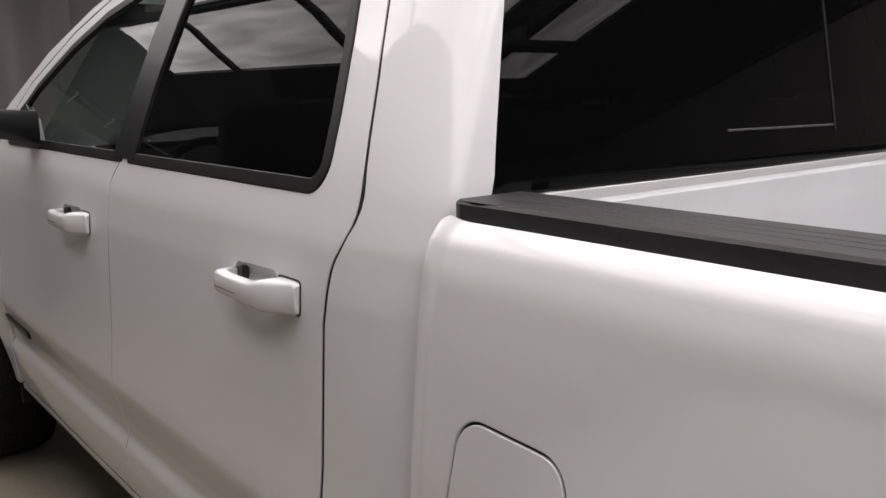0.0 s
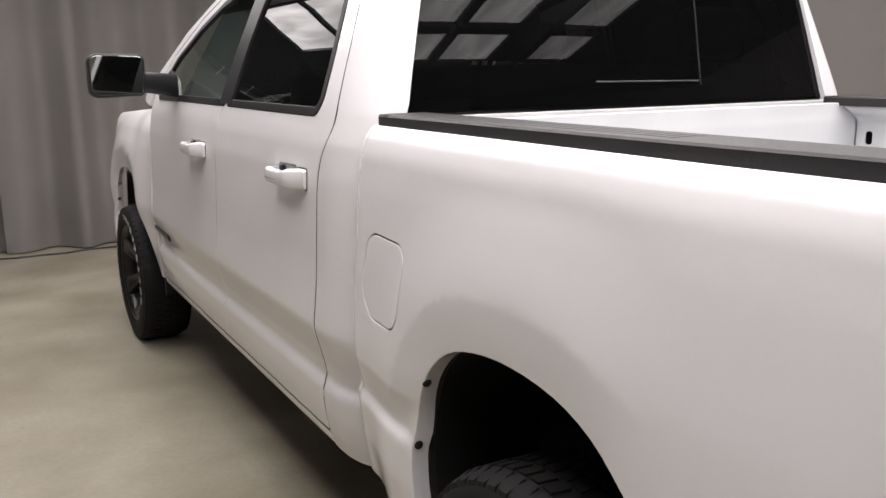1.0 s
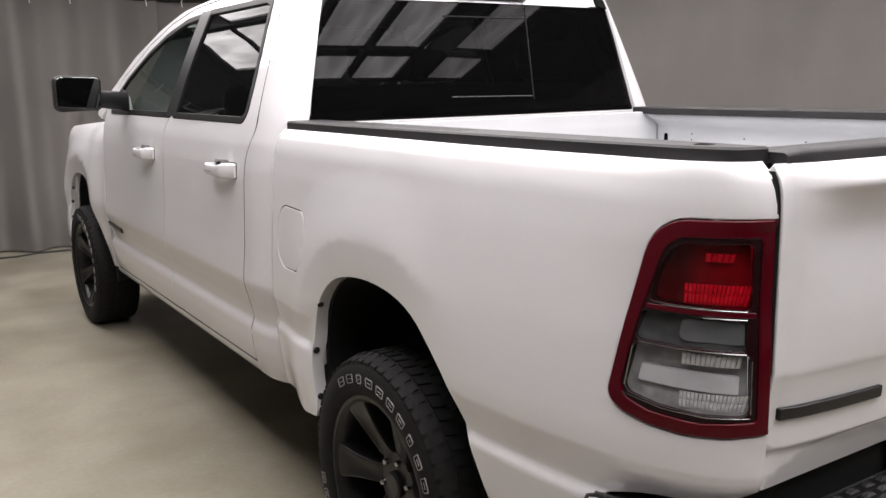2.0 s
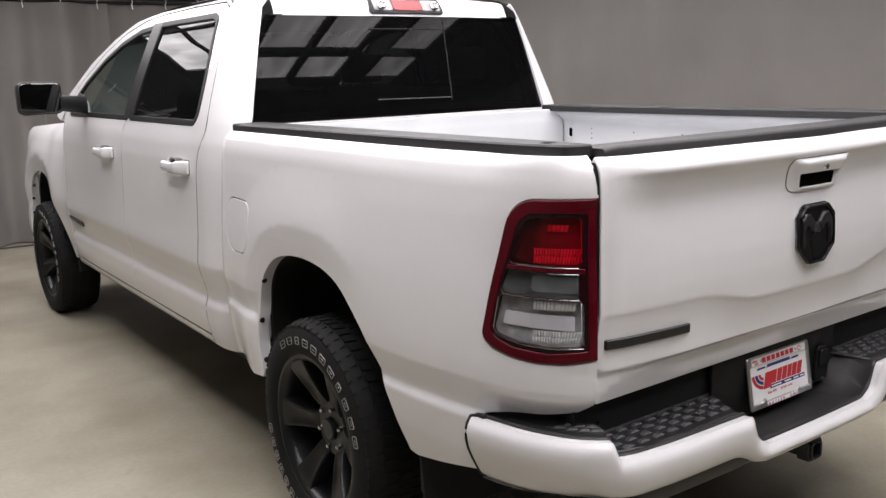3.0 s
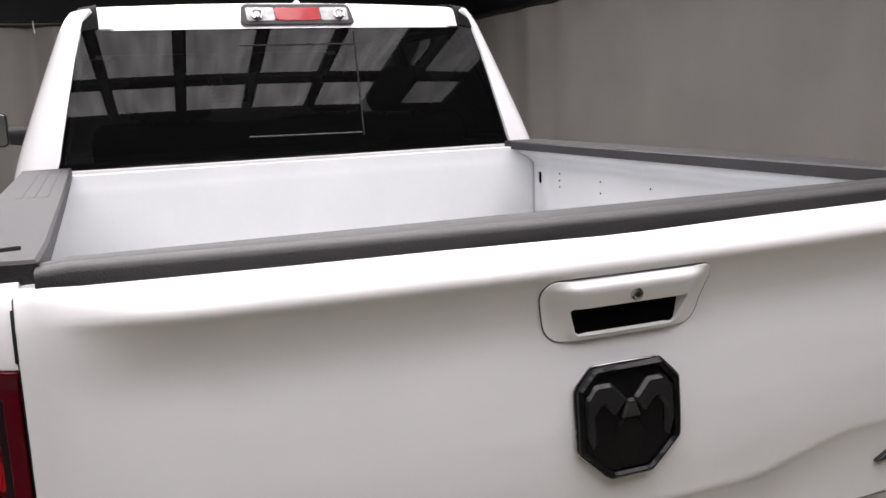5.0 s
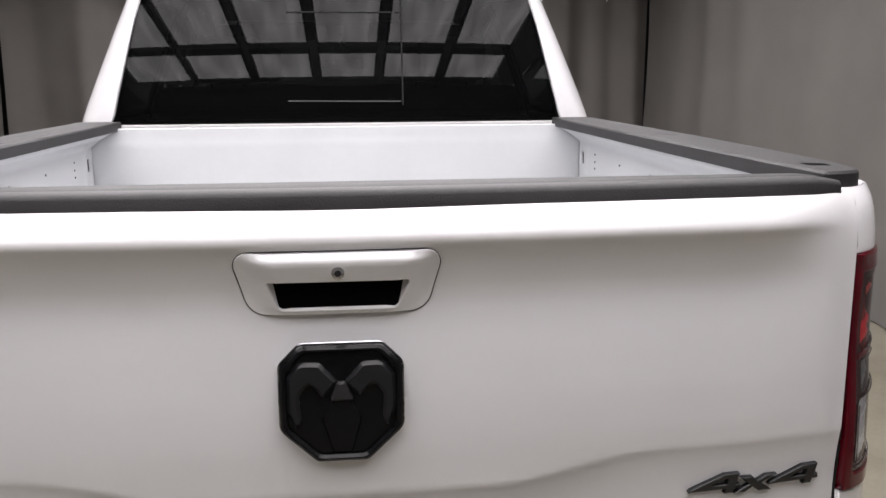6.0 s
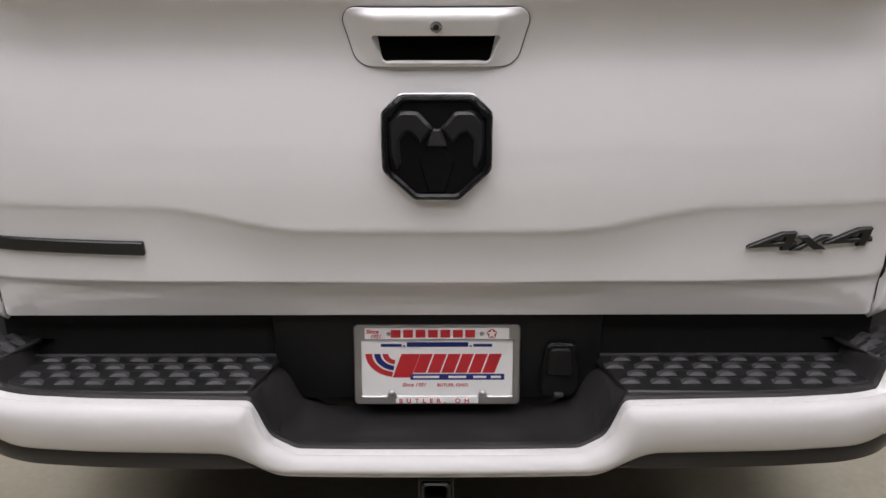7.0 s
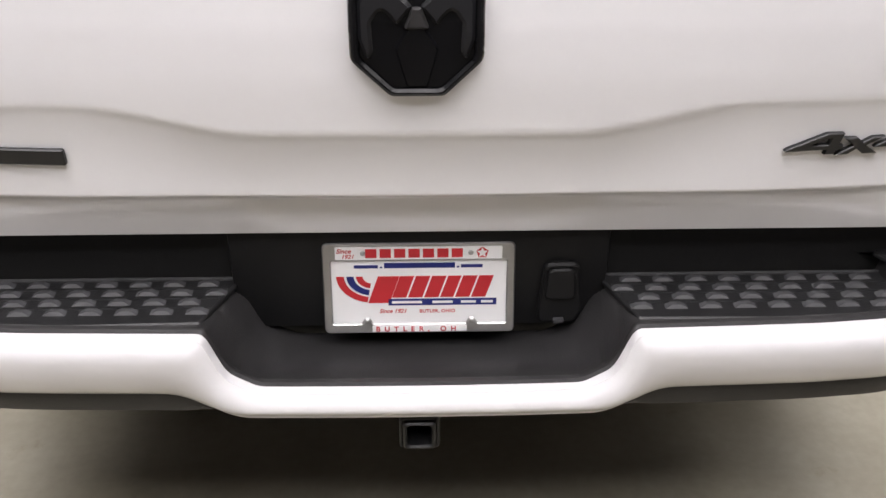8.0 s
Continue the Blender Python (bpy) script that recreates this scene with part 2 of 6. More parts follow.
def rounded(points, step=0.02):
    """A closed outline from corners (u, v) or (u, v, radius), rounded and cut into short pieces."""
    n = len(points)
    ring = []
    for i in range(n):
        p = np.array(points[i][:2], float)
        r = points[i][2] if len(points[i]) > 2 else 0
        a = np.array(points[i - 1][:2], float) - p
        b = np.array(points[(i + 1) % n][:2], float) - p
        la, lb = np.linalg.norm(a), np.linalg.norm(b)
        a, b = a / la, b / lb
        if r <= 0:
            ring.append(p)
            continue
        half = math.acos(max(-1, min(1, float(a @ b)))) / 2
        if half > 1.55:
            ring.append(p)
            continue
        d = min(r / math.tan(half), la * 0.49, lb * 0.49)
        r = d * math.tan(half)
        c = p + (a + b) / np.linalg.norm(a + b) * (r / math.sin(half))
        s, e = p + a * d - c, p + b * d - c
        a0, a1 = math.atan2(s[1], s[0]), math.atan2(e[1], e[0])
        da = (a1 - a0 + math.pi) % (2 * math.pi) - math.pi
        k = max(3, int(abs(da) / 0.2))
        for j in range(k + 1):
            t = a0 + da * j / k
            ring.append(c + r * np.array((math.cos(t), math.sin(t))))
    out = []
    for i in range(len(ring)):
        p, q = ring[i], ring[(i + 1) % len(ring)]
        k = max(1, int(np.linalg.norm(q - p) / step))
        if np.linalg.norm(q - p) < 1e-6:
            continue
        out += [p + (q - p) * j / k for j in range(k)]
    out = np.array(out)
    area = sum(out[i - 1][0] * out[i][1] - out[i][0] * out[i - 1][1] for i in range(len(out)))
    return out if area > 0 else out[::-1]


def inside(poly, pts):
    x, y = pts[:, 0], pts[:, 1]
    hit = np.zeros(len(pts), bool)
    for i in range(len(poly)):
        (x0, y0), (x1, y1) = poly[i - 1], poly[i]
        if y0 == y1:
            continue
        cross = ((y0 > y) != (y1 > y)) & (x < (x1 - x0) * (y - y0) / (y1 - y0) + x0)
        hit ^= cross
    return hit


def filled(outer, holes=(), step=0.03, extra=()):
    """Points and triangles of an outline with holes, with a grid of points inside."""
    from mathutils.geometry import delaunay_2d_cdt
    loops = [outer, *holes]
    pts = np.concatenate(loops)
    edges, k = [], 0
    for lp in loops:
        edges += [(k + i, k + (i + 1) % len(lp)) for i in range(len(lp))]
        k += len(lp)
    lo, hi = outer.min(0), outer.max(0)
    if step:
        gx = np.linspace(lo[0], hi[0], max(2, int((hi[0] - lo[0]) / step) + 1))
        gy = np.linspace(lo[1], hi[1], max(2, int((hi[1] - lo[1]) / step) + 1))
        gy = np.concatenate([[v for v in gy if not any(abs(v - q) < step * 0.4 for q in extra)], [q for q in extra if lo[1] < q < hi[1]]])
        grid = np.stack(np.meshgrid(gx, gy), -1).reshape(-1, 2)
        keep = inside(outer, grid)
        for h in holes:
            keep &= ~inside(h, grid)
        grid = grid[keep]
        if len(grid):
            near = np.min(np.linalg.norm(grid[:, None] - pts[None], axis=2), axis=1)
            grid = grid[near > step * (0.3 if len(extra) else 0.45)]
        allp = np.concatenate([pts, grid]) if len(grid) else pts
    else:
        allp = pts
    v, e, f, *_ = delaunay_2d_cdt([Vector(p) for p in allp], edges, [], 0, 1e-7)
    v = np.array([tuple(p) for p in v])
    tri = np.array([t for t in f if len(t) == 3])
    mid = v[tri].mean(1)
    keep = inside(outer, mid)
    for h in holes:
        keep &= ~inside(h, mid)
    return v, tri[keep]


def grown(ring, d):
    """An outline pushed outwards by d."""
    m = len(ring)
    out = []
    for i in range(m):
        t = ring[(i + 1) % m] - ring[i - 1]
        n = np.array((t[1], -t[0])) / (np.linalg.norm(t) + 1e-12)
        out.append(ring[i] + n * d)
    return np.array(out)


def skin(outer, holes, surf, out, step=0.03, rim=0.005, flange=0.025, hole_flange=None, extra=()):
    """A bent sheet over an outline: surf(u, v) gives its places. Its edges are rolled over by rim and turned in by flange."""
    outer, holes = grown(outer, -rim), [grown(h, rim) for h in holes]
    v, tri = filled(outer, holes, step, extra)
    e = 1e-3

    def normal(u, w):
        a = np.array(surf(u + e, w)) - np.array(surf(u - e, w))
        b = np.array(surf(u, w + e)) - np.array(surf(u, w - e))
        n = np.cross(a, b)
        return n / (np.linalg.norm(n) + 1e-12)

    mid = outer.mean(0)
    sign = 1 if normal(*v[len(v) // 2]) @ np.array(out) > 0 else -1
    verts = [np.array(surf(*p)) for p in v]
    norms = [sign * normal(*p) for p in v]
    faces = [tuple(t) for t in tri]
    a, b, c = verts[faces[0][0]], verts[faces[0][1]], verts[faces[0][2]]
    if np.cross(b - a, c - a) @ norms[faces[0][0]] < 0:
        faces = [f[::-1] for f in faces]
    for k, lp in enumerate([outer, *holes]):
        depth = flange if k == 0 or hole_flange is None else hole_flange
        m = len(lp)
        rings = []
        pos = [np.array(surf(*p)) for p in lp]
        nor = [sign * normal(*p) for p in lp]
        for i in range(m):
            t = pos[(i + 1) % m] - pos[i - 1]
            t /= np.linalg.norm(t) + 1e-12
            o = np.cross(t, nor[i])
            o /= np.linalg.norm(o) + 1e-12
            if sign < 0:
                o = -o
            if k:
                o = -o
            ring = []
            for ang in (0, 30, 60, 90):
                ca, sa = math.cos(radians(ang)), math.sin(radians(ang))
                ring.append((pos[i] + o * rim * sa - nor[i] * rim * (1 - ca), nor[i] * ca + o * sa))
            ring.append((pos[i] + o * rim - nor[i] * (rim + depth), o))
            rings.append(ring)
        base = len(verts)
        w = len(rings[0])
        for ring in rings:
            for p, n in ring:
                verts.append(p)
                norms.append(n)
        for i in range(m):
            j = (i + 1) % m
            for s in range(w - 1):
                q = (base + i * w + s, base + j * w + s, base + j * w + s + 1, base + i * w + s + 1)
                fa = np.cross(verts[q[1]] - verts[q[0]], verts[q[3]] - verts[q[0]])
                if fa @ norms[q[3]] + fa @ norms[q[0]] < 0:
                    q = q[::-1]
                faces.append(q)
    return verts, faces, norms


def solid(outer, place, depth, bevel=0.002, holes=(), step=0.0):
    """A closed slab: place(u, v, w) gives its places, w from 0 (back) to depth (front), with bevelled front edges."""
    v, tri = filled(outer, holes, step)
    nb = len(v)
    loops = [outer, *holes]
    verts, faces = [], []
    cen = outer.mean(0)

    def inset(lp, d, hole):
        m = len(lp)
        res = []
        for i in range(m):
            t = lp[(i + 1) % m] - lp[i - 1]
            n = np.array((-t[1], t[0])) / (np.linalg.norm(t) + 1e-12)
            res.append(lp[i] + n * (-d if hole else d))
        return res

    key = {tuple(np.round(p, 6)): i for i, p in enumerate(v)}
    front = list(v)
    for h, lp in enumerate(loops):
        for p, q in zip(lp, inset(lp, bevel, h > 0)):
            i = key.get(tuple(np.round(p, 6)))
            if i is not None:
                front[i] = q
    verts += [np.array(place(p[0], p[1], depth)) for p in front]
    verts += [np.array(place(p[0], p[1], 0)) for p in v]
    faces += [tuple(t) for t in tri] + [tuple(nb + i for i in t[::-1]) for t in tri]
    for h, lp in enumerate(loops):
        base = len(verts)
        m = len(lp)
        ins = inset(lp, bevel, h > 0)
        for p, q in zip(lp, ins):
            verts += [np.array(place(q[0], q[1], depth)), np.array(place(p[0], p[1], depth - bevel)), np.array(place(p[0], p[1], 0))]
        for i in range(m):
            j = (i + 1) % m
            for s in (0, 1):
                q = (base + i * 3 + s, base + i * 3 + s + 1, base + j * 3 + s + 1, base + j * 3 + s)
                faces.append(q if h == 0 else q[::-1])
    a, b, c = (verts[i] for i in faces[0])
    up = np.array(place(*cen, depth)) - np.array(place(*cen, 0))
    if np.cross(b - a, c - a) @ up < 0:
        faces = [f[::-1] for f in faces]
    return verts, faces


def box(size, at=(0, 0, 0), r=0.01, seg=2):
    bm = bmesh.new()
    bmesh.ops.create_cube(bm, size=1)
    bmesh.ops.scale(bm, vec=size, verts=bm.verts)
    if r:
        bmesh.ops.bevel(bm, geom=bm.edges[:], offset=min(r, min(size) * 0.45), segments=seg, affect="EDGES", profile=0.5)
    bmesh.ops.translate(bm, vec=at, verts=bm.verts)
    bm.verts.ensure_lookup_table()
    data = [v.co.copy() for v in bm.verts], [tuple(v.index for v in f.verts) for f in bm.faces]
    bm.free()
    return data


def lathe(profile, seg=64, axis="x"):
    """Turns a profile of (radius, along) about an axis; closed where radius is 0."""
    verts, faces = [], []
    m = len(profile)
    for i in range(seg):
        a = 2 * math.pi * i / seg
        for r, w in profile:
            verts.append(Vector((w, r * math.cos(a), r * math.sin(a))) if axis == "x" else Vector((r * math.cos(a), r * math.sin(a), w)))
    for i in range(seg):
        j = (i + 1) % seg
        for k in range(m - 1):
            faces.append((i * m + k, j * m + k, j * m + k + 1, i * m + k + 1))
    return verts, faces


def tube(points, r, seg=10, closed=False):
    pts = [Vector(p) for p in points]
    verts, faces = [], []
    n = len(pts)
    up = Vector((0.01, 0.02, 1))
    for i, p in enumerate(pts):
        a = pts[(i - 1) % n] if closed or i else p
        b = pts[(i + 1) % n] if closed or i < n - 1 else p
        t = (b - a).normalized()
        side = t.cross(up)
        if side.length < 1e-4:
            side = t.cross(Vector((1, 0, 0)))
        side.normalize()
        top = side.cross(t)
        for k in range(seg):
            w = 2 * math.pi * k / seg
            verts.append(p + r * (math.cos(w) * side + math.sin(w) * top))
    for i in range(n if closed else n - 1):
        j = (i + 1) % n
        for k in range(seg):
            l = (k + 1) % seg
            faces.append((i * seg + k, i * seg + l, j * seg + l, j * seg + k))
    if not closed:
        faces.append(tuple(range(seg))[::-1])
        faces.append(tuple((n - 1) * seg + k for k in range(seg)))
    return verts, faces


def loft(rings, caps=True, closed=True):
    """A skin over rings of equally many points."""
    verts = [Vector(p) for ring in rings for p in ring]
    m = len(rings[0])
    faces = []
    for i in range(len(rings) - 1):
        for k in range(m if closed else m - 1):
            l = (k + 1) % m
            faces.append((i * m + k, i * m + l, (i + 1) * m + l, (i + 1) * m + k))
    if caps:
        faces.append(tuple(range(m))[::-1])
        faces.append(tuple((len(rings) - 1) * m + k for k in range(m)))
    bm = bmesh.new()
    bv = [bm.verts.new(v) for v in verts]
    for f in faces:
        try:
            bm.faces.new([bv[i] for i in f])
        except ValueError:
            pass
    if caps:
        bmesh.ops.recalc_face_normals(bm, faces=bm.faces)
    bm.verts.index_update()
    data = [v.co.copy() for v in bm.verts], [tuple(v.index for v in f.verts) for f in bm.faces]
    bm.free()
    return data


def smooth_table(pairs, sigma, n=1200):
    """A smooth curve through pairs (key, value), rounded over sigma."""
    k = np.array([p[0] for p in pairs], float)
    val = np.array([p[1] for p in pairs], float)
    o = np.argsort(k)
    k, val = k[o], val[o]
    lo, hi = k[0] - 0.3, k[-1] + 0.3
    x = np.linspace(lo, hi, n)
    first, last = (val[1] - val[0]) / (k[1] - k[0]), (val[-1] - val[-2]) / (k[-1] - k[-2])
    y = np.interp(x, k, val)
    y = np.where(x < k[0], val[0] + (x - k[0]) * first, y)
    y = np.where(x > k[-1], val[-1] + (x - k[-1]) * last, y)
    h = x[1] - x[0]
    w = np.exp(-0.5 * (np.arange(-int(4 * sigma / h) - 1, int(4 * sigma / h) + 2) * h / sigma) ** 2)
    y = np.convolve(np.pad(y, len(w) // 2, mode="edge"), w / w.sum(), mode="valid")[:n]
    return lambda q: float(np.interp(q, x, y))


def ease(t):
    t = max(0.0, min(1.0, t))
    return t * t * (3 - 2 * t)


# ---- the room ----
X_LEFT, X_RIGHT, Y_FRONT, Y_BACK, Z_CEIL, Z_TRACK = -3.45, 3.35, 8.35, -6.5, 3.0, 2.44


def setting(name, data, material, label, category=""):
    return tagged(part(name, data, material), label, category or name.split("_")[0], kind="structure")


setting("floor", box((X_RIGHT - X_LEFT + 1.2, Y_FRONT - Y_BACK + 1.2, 0.2), (0.5 * (X_LEFT + X_RIGHT), 0.5 * (Y_FRONT + Y_BACK), -0.1), 0),
        CONCRETE, "sealed beige-grey concrete floor with cloudy stains", "floor")
setting("ceiling", box((X_RIGHT - X_LEFT + 1.2, Y_FRONT - Y_BACK + 1.2, 0.15), (0.5 * (X_LEFT + X_RIGHT), 0.5 * (Y_FRONT + Y_BACK), Z_CEIL + 0.20), 0),
        CEILING, "dark painted ceiling over the light panels", "ceiling")
for name, size, at in (("wall_north", (X_RIGHT - X_LEFT + 1.2, 0.15, 3.12), (0.5 * (X_LEFT + X_RIGHT), Y_FRONT + 0.42, 1.56)),
                       ("wall_south", (X_RIGHT - X_LEFT + 1.2, 0.15, 3.12), (0.5 * (X_LEFT + X_RIGHT), Y_BACK - 0.42, 1.56)),
                       ("wall_east", (0.15, Y_FRONT - Y_BACK + 0.69, 3.12), (X_RIGHT + 0.42, 0.5 * (Y_FRONT + Y_BACK), 1.56)),
                       ("wall_west", (0.15, Y_FRONT - Y_BACK + 0.69, 3.12), (X_LEFT - 0.42, 0.5 * (Y_FRONT + Y_BACK), 1.56))):
    # the unseen south wall is made pale to bounce fill light onto the tailgate
    pale = name == "wall_south"
    setting(name, box(size, at, 0), BOUNCE_WALL if pale else CEILING, "unseen pale wall added to bounce light onto the tailgate" if pale else "dark painted wall behind the curtains", "wall")


def curtain(a, b, folds, seed, material, label, amp=0.045, z1=Z_TRACK - 0.03):
    """A hanging cloth from a to b (plan), with uneven folds that spread towards the hem; 8 mm thick."""
    rnd = random.Random(seed)
    a, b = Vector((*a, 0)), Vector((*b, 0))
    way = (b - a).normalized()
    side = Vector((-way.y, way.x, 0))
    length = (b - a).length
    waves = [(rnd.uniform(0.6, 1.5) * folds, rnd.uniform(0, 6.28), rnd.uniform(0.3, 1.0)) for _ in range(4)]
    tot = sum(w[2] for w in waves)
    nx, nz = int(length / 0.03), 22
    verts, faces = [], []
    for layer in (0.0, 0.008):
        for i in range(nx + 1):
            s = length * i / nx
            for k in range(nz + 1):
                h = k / nz
                z = 0.012 + (z1 - 0.012) * h
                d = sum(w * math.sin(f * s + p + 0.35 * math.sin(2.1 * h + p)) for f, p, w in waves) / tot
                d = amp * (1.1 - 0.35 * h) * (d + 0.35 * d * abs(d))
                d += 0.03 * noise.noise(Vector((s * 0.7, h * 1.7, seed)))
                verts.append(a + way * s + side * (d + layer) + Vector((0, 0, z)))
    m = (nx + 1) * (nz + 1)
    for i in range(nx):
        for k in range(nz):
            q = (i * (nz + 1) + k, (i + 1) * (nz + 1) + k, (i + 1) * (nz + 1) + k + 1, i * (nz + 1) + k + 1)
            faces += [q, tuple(m + j for j in q[::-1])]
    ob = part("curtain", (verts, faces), material)
    return tagged(ob, label, "curtain", "curtains round the booth")


GREY = "grey cloth curtain hanging in soft folds to the floor"
for x0, x1, sd in ((-3.43, -1.45, 1), (-1.55, 0.45, 2), (0.35, 2.15, 3), (2.05, 3.34, 4)):
    curtain((x0, Y_FRONT + 0.06 * (sd % 2)), (x1, Y_FRONT + 0.06 * (sd % 2)), 11.5, sd, CURTAIN, GREY, 0.12)
for y0, y1, sd in ((8.36, 0.2, 6), (0.35, -3.4, 8), (-3.2, -6.3, 10)):
    curtain((X_RIGHT + 0.05 * (sd % 2), y0), (X_RIGHT + 0.05 * (sd % 2), y1), 7.5, sd, CURTAIN, GREY, 0.045)
for y0, y1, sd in ((5.54, 8.36, 11), (3.04, 5.66, 12), (0.54, 3.16, 13), (-1.96, 0.66, 14), (-4.26, -1.84, 15), (-6.3, -4.14, 16)):
    curtain((X_LEFT - 0.05 * (sd % 2), y0), (X_LEFT - 0.05 * (sd % 2), y1), 7.5, sd, CURTAIN, GREY, 0.05)

TRACK_LABEL = "black pipe that carries the booth curtains"


def curtain_rail(a, b, ties=False):
    rail = tagged(empty("curtain_rail", (*a, Z_TRACK)), TRACK_LABEL, "curtain rail", "rails round the booth")
    a, b = Vector((*a, Z_TRACK)), Vector((*b, Z_TRACK))
    part("pipe", tube([a, b], 0.024, 12), TRACK, rail)
    n = int((b - a).length / 0.36) if ties else 0
    way = (b - a).normalized()
    for i in range(n):
        p = a + way * ((i + 0.5) * 0.36)
        w = 0.012
        ring = [p + 0.03 * (math.cos(q) * way.cross(Vector((0, 0, 1))) + math.sin(q) * Vector((0, 0, 1))) for q in np.linspace(0, 2 * math.pi, 12, endpoint=False)]
        tie = joined(tube(ring, 0.005, 6, True), tube([p + Vector((0, 0, -0.03)), p + way * 0.006 + Vector((0, 0, -0.085))], 0.005, 6))
        part("tie", tie, PLATE_WHITE, rail, "pale cloth tie")
    return rail


curtain_rail((X_LEFT + 0.02, Y_FRONT), (X_RIGHT - 0.02, Y_FRONT), True)
curtain_rail((X_RIGHT, Y_FRONT - 0.05), (X_RIGHT, Y_BACK + 0.05))
curtain_rail((X_LEFT, Y_FRONT - 0.05), (X_LEFT, Y_BACK + 0.05))


def light_panel(w, d, cloth=GLOW):
    """A hanging light panel: a dark frame with a glowing, slightly sagging cloth."""
    thing = tagged(empty("ceiling_light"), "white cloth light panel in a dark frame under the ceiling", "ceiling light", "light panels under the ceiling")
    f = 0.018
    frame_parts = joined(box((w, f, 0.05), (0, d / 2 - f / 2, 0), 0.004), box((w, f, 0.05), (0, f / 2 - d / 2, 0), 0.004),
                         box((f, d - 2 * f, 0.05), (w / 2 - f / 2, 0, 0), 0.004), box((f, d - 2 * f, 0.05), (f / 2 - w / 2, 0, 0), 0.004))
    part("frame", frame_parts, TRACK, thing)
    for sx in (-1, 1):
        for sy in (-1, 1):
            part("hanger", tube([(sx * (w / 2 - 0.02), sy * (d / 2 - 0.02), 0.02), (sx * (w / 2 - 0.02), sy * (d / 2 - 0.02), 0.128)], 0.006, 6), TRACK, thing)
    n = 9
    verts, faces = [], []
    for layer in (0, 0.006):
        for i in range(n):
            for j in range(n):
                u, v = i / (n - 1), j / (n - 1)
                sag = -0.03 * math.sin(math.pi * u) * math.sin(math.pi * v) + 0.006 * math.sin(9 * u + 2 * v) * math.sin(math.pi * v)
                verts.append(((u - 0.5) * (w - 2 * f), (v - 0.5) * (d - 2 * f), sag + layer))
    for i in range(n - 1):
        for j in range(n - 1):
            q = (i * n + j, (i + 1) * n + j, (i + 1) * n + j + 1, i * n + j + 1)
            faces += [q[::-1], tuple(n * n + k for k in q)]
    part("diffuser", (verts, faces), cloth, thing, "glowing white cloth")
    return thing


PANEL_COLUMNS = (-1.88, -1.24, -0.60, 0.05, 0.70, 1.35, 2.35)
PANEL_ROWS = ((-1.98, -1.36), (-1.22, 0.3), (0.4, 1.9), (2.0, 3.5), (3.6, 5.1), (5.2, 6.7), (6.8, 7.9))
for y0, y1 in PANEL_ROWS:
    wide = light_panel(0.62, y1 - y0 + 0.05, GLOW_SOFT)
    wide.matrix_basis = pose(PANEL_COLUMNS[0], 0.5 * (y0 + y1), Z_CEIL)
    if y1 > 7:
        continue
    first = light_panel(0.58, y1 - y0)
    first.matrix_basis = pose(PANEL_COLUMNS[1], 0.5 * (y0 + y1), Z_CEIL)
    for x in PANEL_COLUMNS[2:-1]:
        copy_thing(first, pose(x, 0.5 * (y0 + y1), Z_CEIL))
    light_panel(0.58, y1 - y0, GLOW_FAINT).matrix_basis = pose(PANEL_COLUMNS[-1], 0.5 * (y0 + y1), Z_CEIL)

cable_pts = [(-3.3 + 0.2 * i, Y_FRONT - 0.22 + 0.035 * math.sin(1.1 * i) + 0.02 * math.sin(2.7 * i), 0.008) for i in range(27)]
tagged(part("floor_cable", tube(cable_pts, 0.008, 8), CABLE), "black cable lying along the foot of the curtain", "cable")

# ---- the pickup truck ----
truck = tagged(empty("pickup_truck"), "white crew-cab pickup truck with black wheels and dark glass", "pickup truck")
AXLE_R, AXLE_F, HUB_Z, TYRE_R = 1.20, 5.22, 0.393, 0.396
LEFT, RIGHT = -1, 1

bed_soft_x = smooth_table([(1.43, 0.86), (1.37, 0.954), (1.25, 0.978), (1.05, 0.996), (0.86, 1.005), (0.75, 0.999), (0.65, 0.985), (0.5, 0.968), (0.4, 0.955)], 0.03)
CREASE = [0.612 + 0.008 * k for k in range(28)]
bed_side_x = smooth_table([(1.43, 0.86), (1.408, 0.908), (1.395, 0.932), (1.37, 0.954), (1.33, 0.968), (1.25, 0.978), (1.15, 0.987), (1.05, 0.996), (0.95, 1.002), (0.86, 1.006),
                           (0.815, 1.005), (0.745, 0.988), (0.726, 0.985), (0.715, 0.991), (0.702, 0.997), (0.60, 0.988), (0.5, 0.970), (0.4, 0.955)], 0.0042)
door_x = smooth_table([(1.44, 0.935), (1.41, 0.947), (1.385, 0.955), (1.34, 0.968), (1.25, 0.980), (1.1, 0.987), (0.95, 0.994), (0.86, 1.002), (0.822, 1.005),
                       (0.803, 1.002), (0.71, 0.976), (0.664, 0.968), (0.646, 0.979), (0.63, 0.984), (0.56, 0.980), (0.50, 0.970), (0.44, 0.952)], 0.007)
upper_x = smooth_table([(1.38, 0.958), (1.42, 0.945), (1.45, 0.935), (1.51, 0.913), (1.65, 0.858), (1.75, 0.818), (1.876, 0.765), (1.92, 0.740), (1.95, 0.712), (1.98, 0.65)], 0.012)


def side_x(z):
    w = ease((z - 1.385) / 0.05)
    return door_x(z) * (1 - w) + upper_x(z) * w


# plan of the bed's side from the tailgate seam round the rear corner and forwards
corner = np.array([(-0.8066, 0.079), (-0.83, 0.089), (-0.875, 0.125), (-0.918, 0.19), (-0.955, 0.30), (-0.978, 0.44), (-0.992, 0.62), (-0.999, 0.85), (-1.0, 1.1), (-1.0, 1.6), (-1.0, 2.3)])


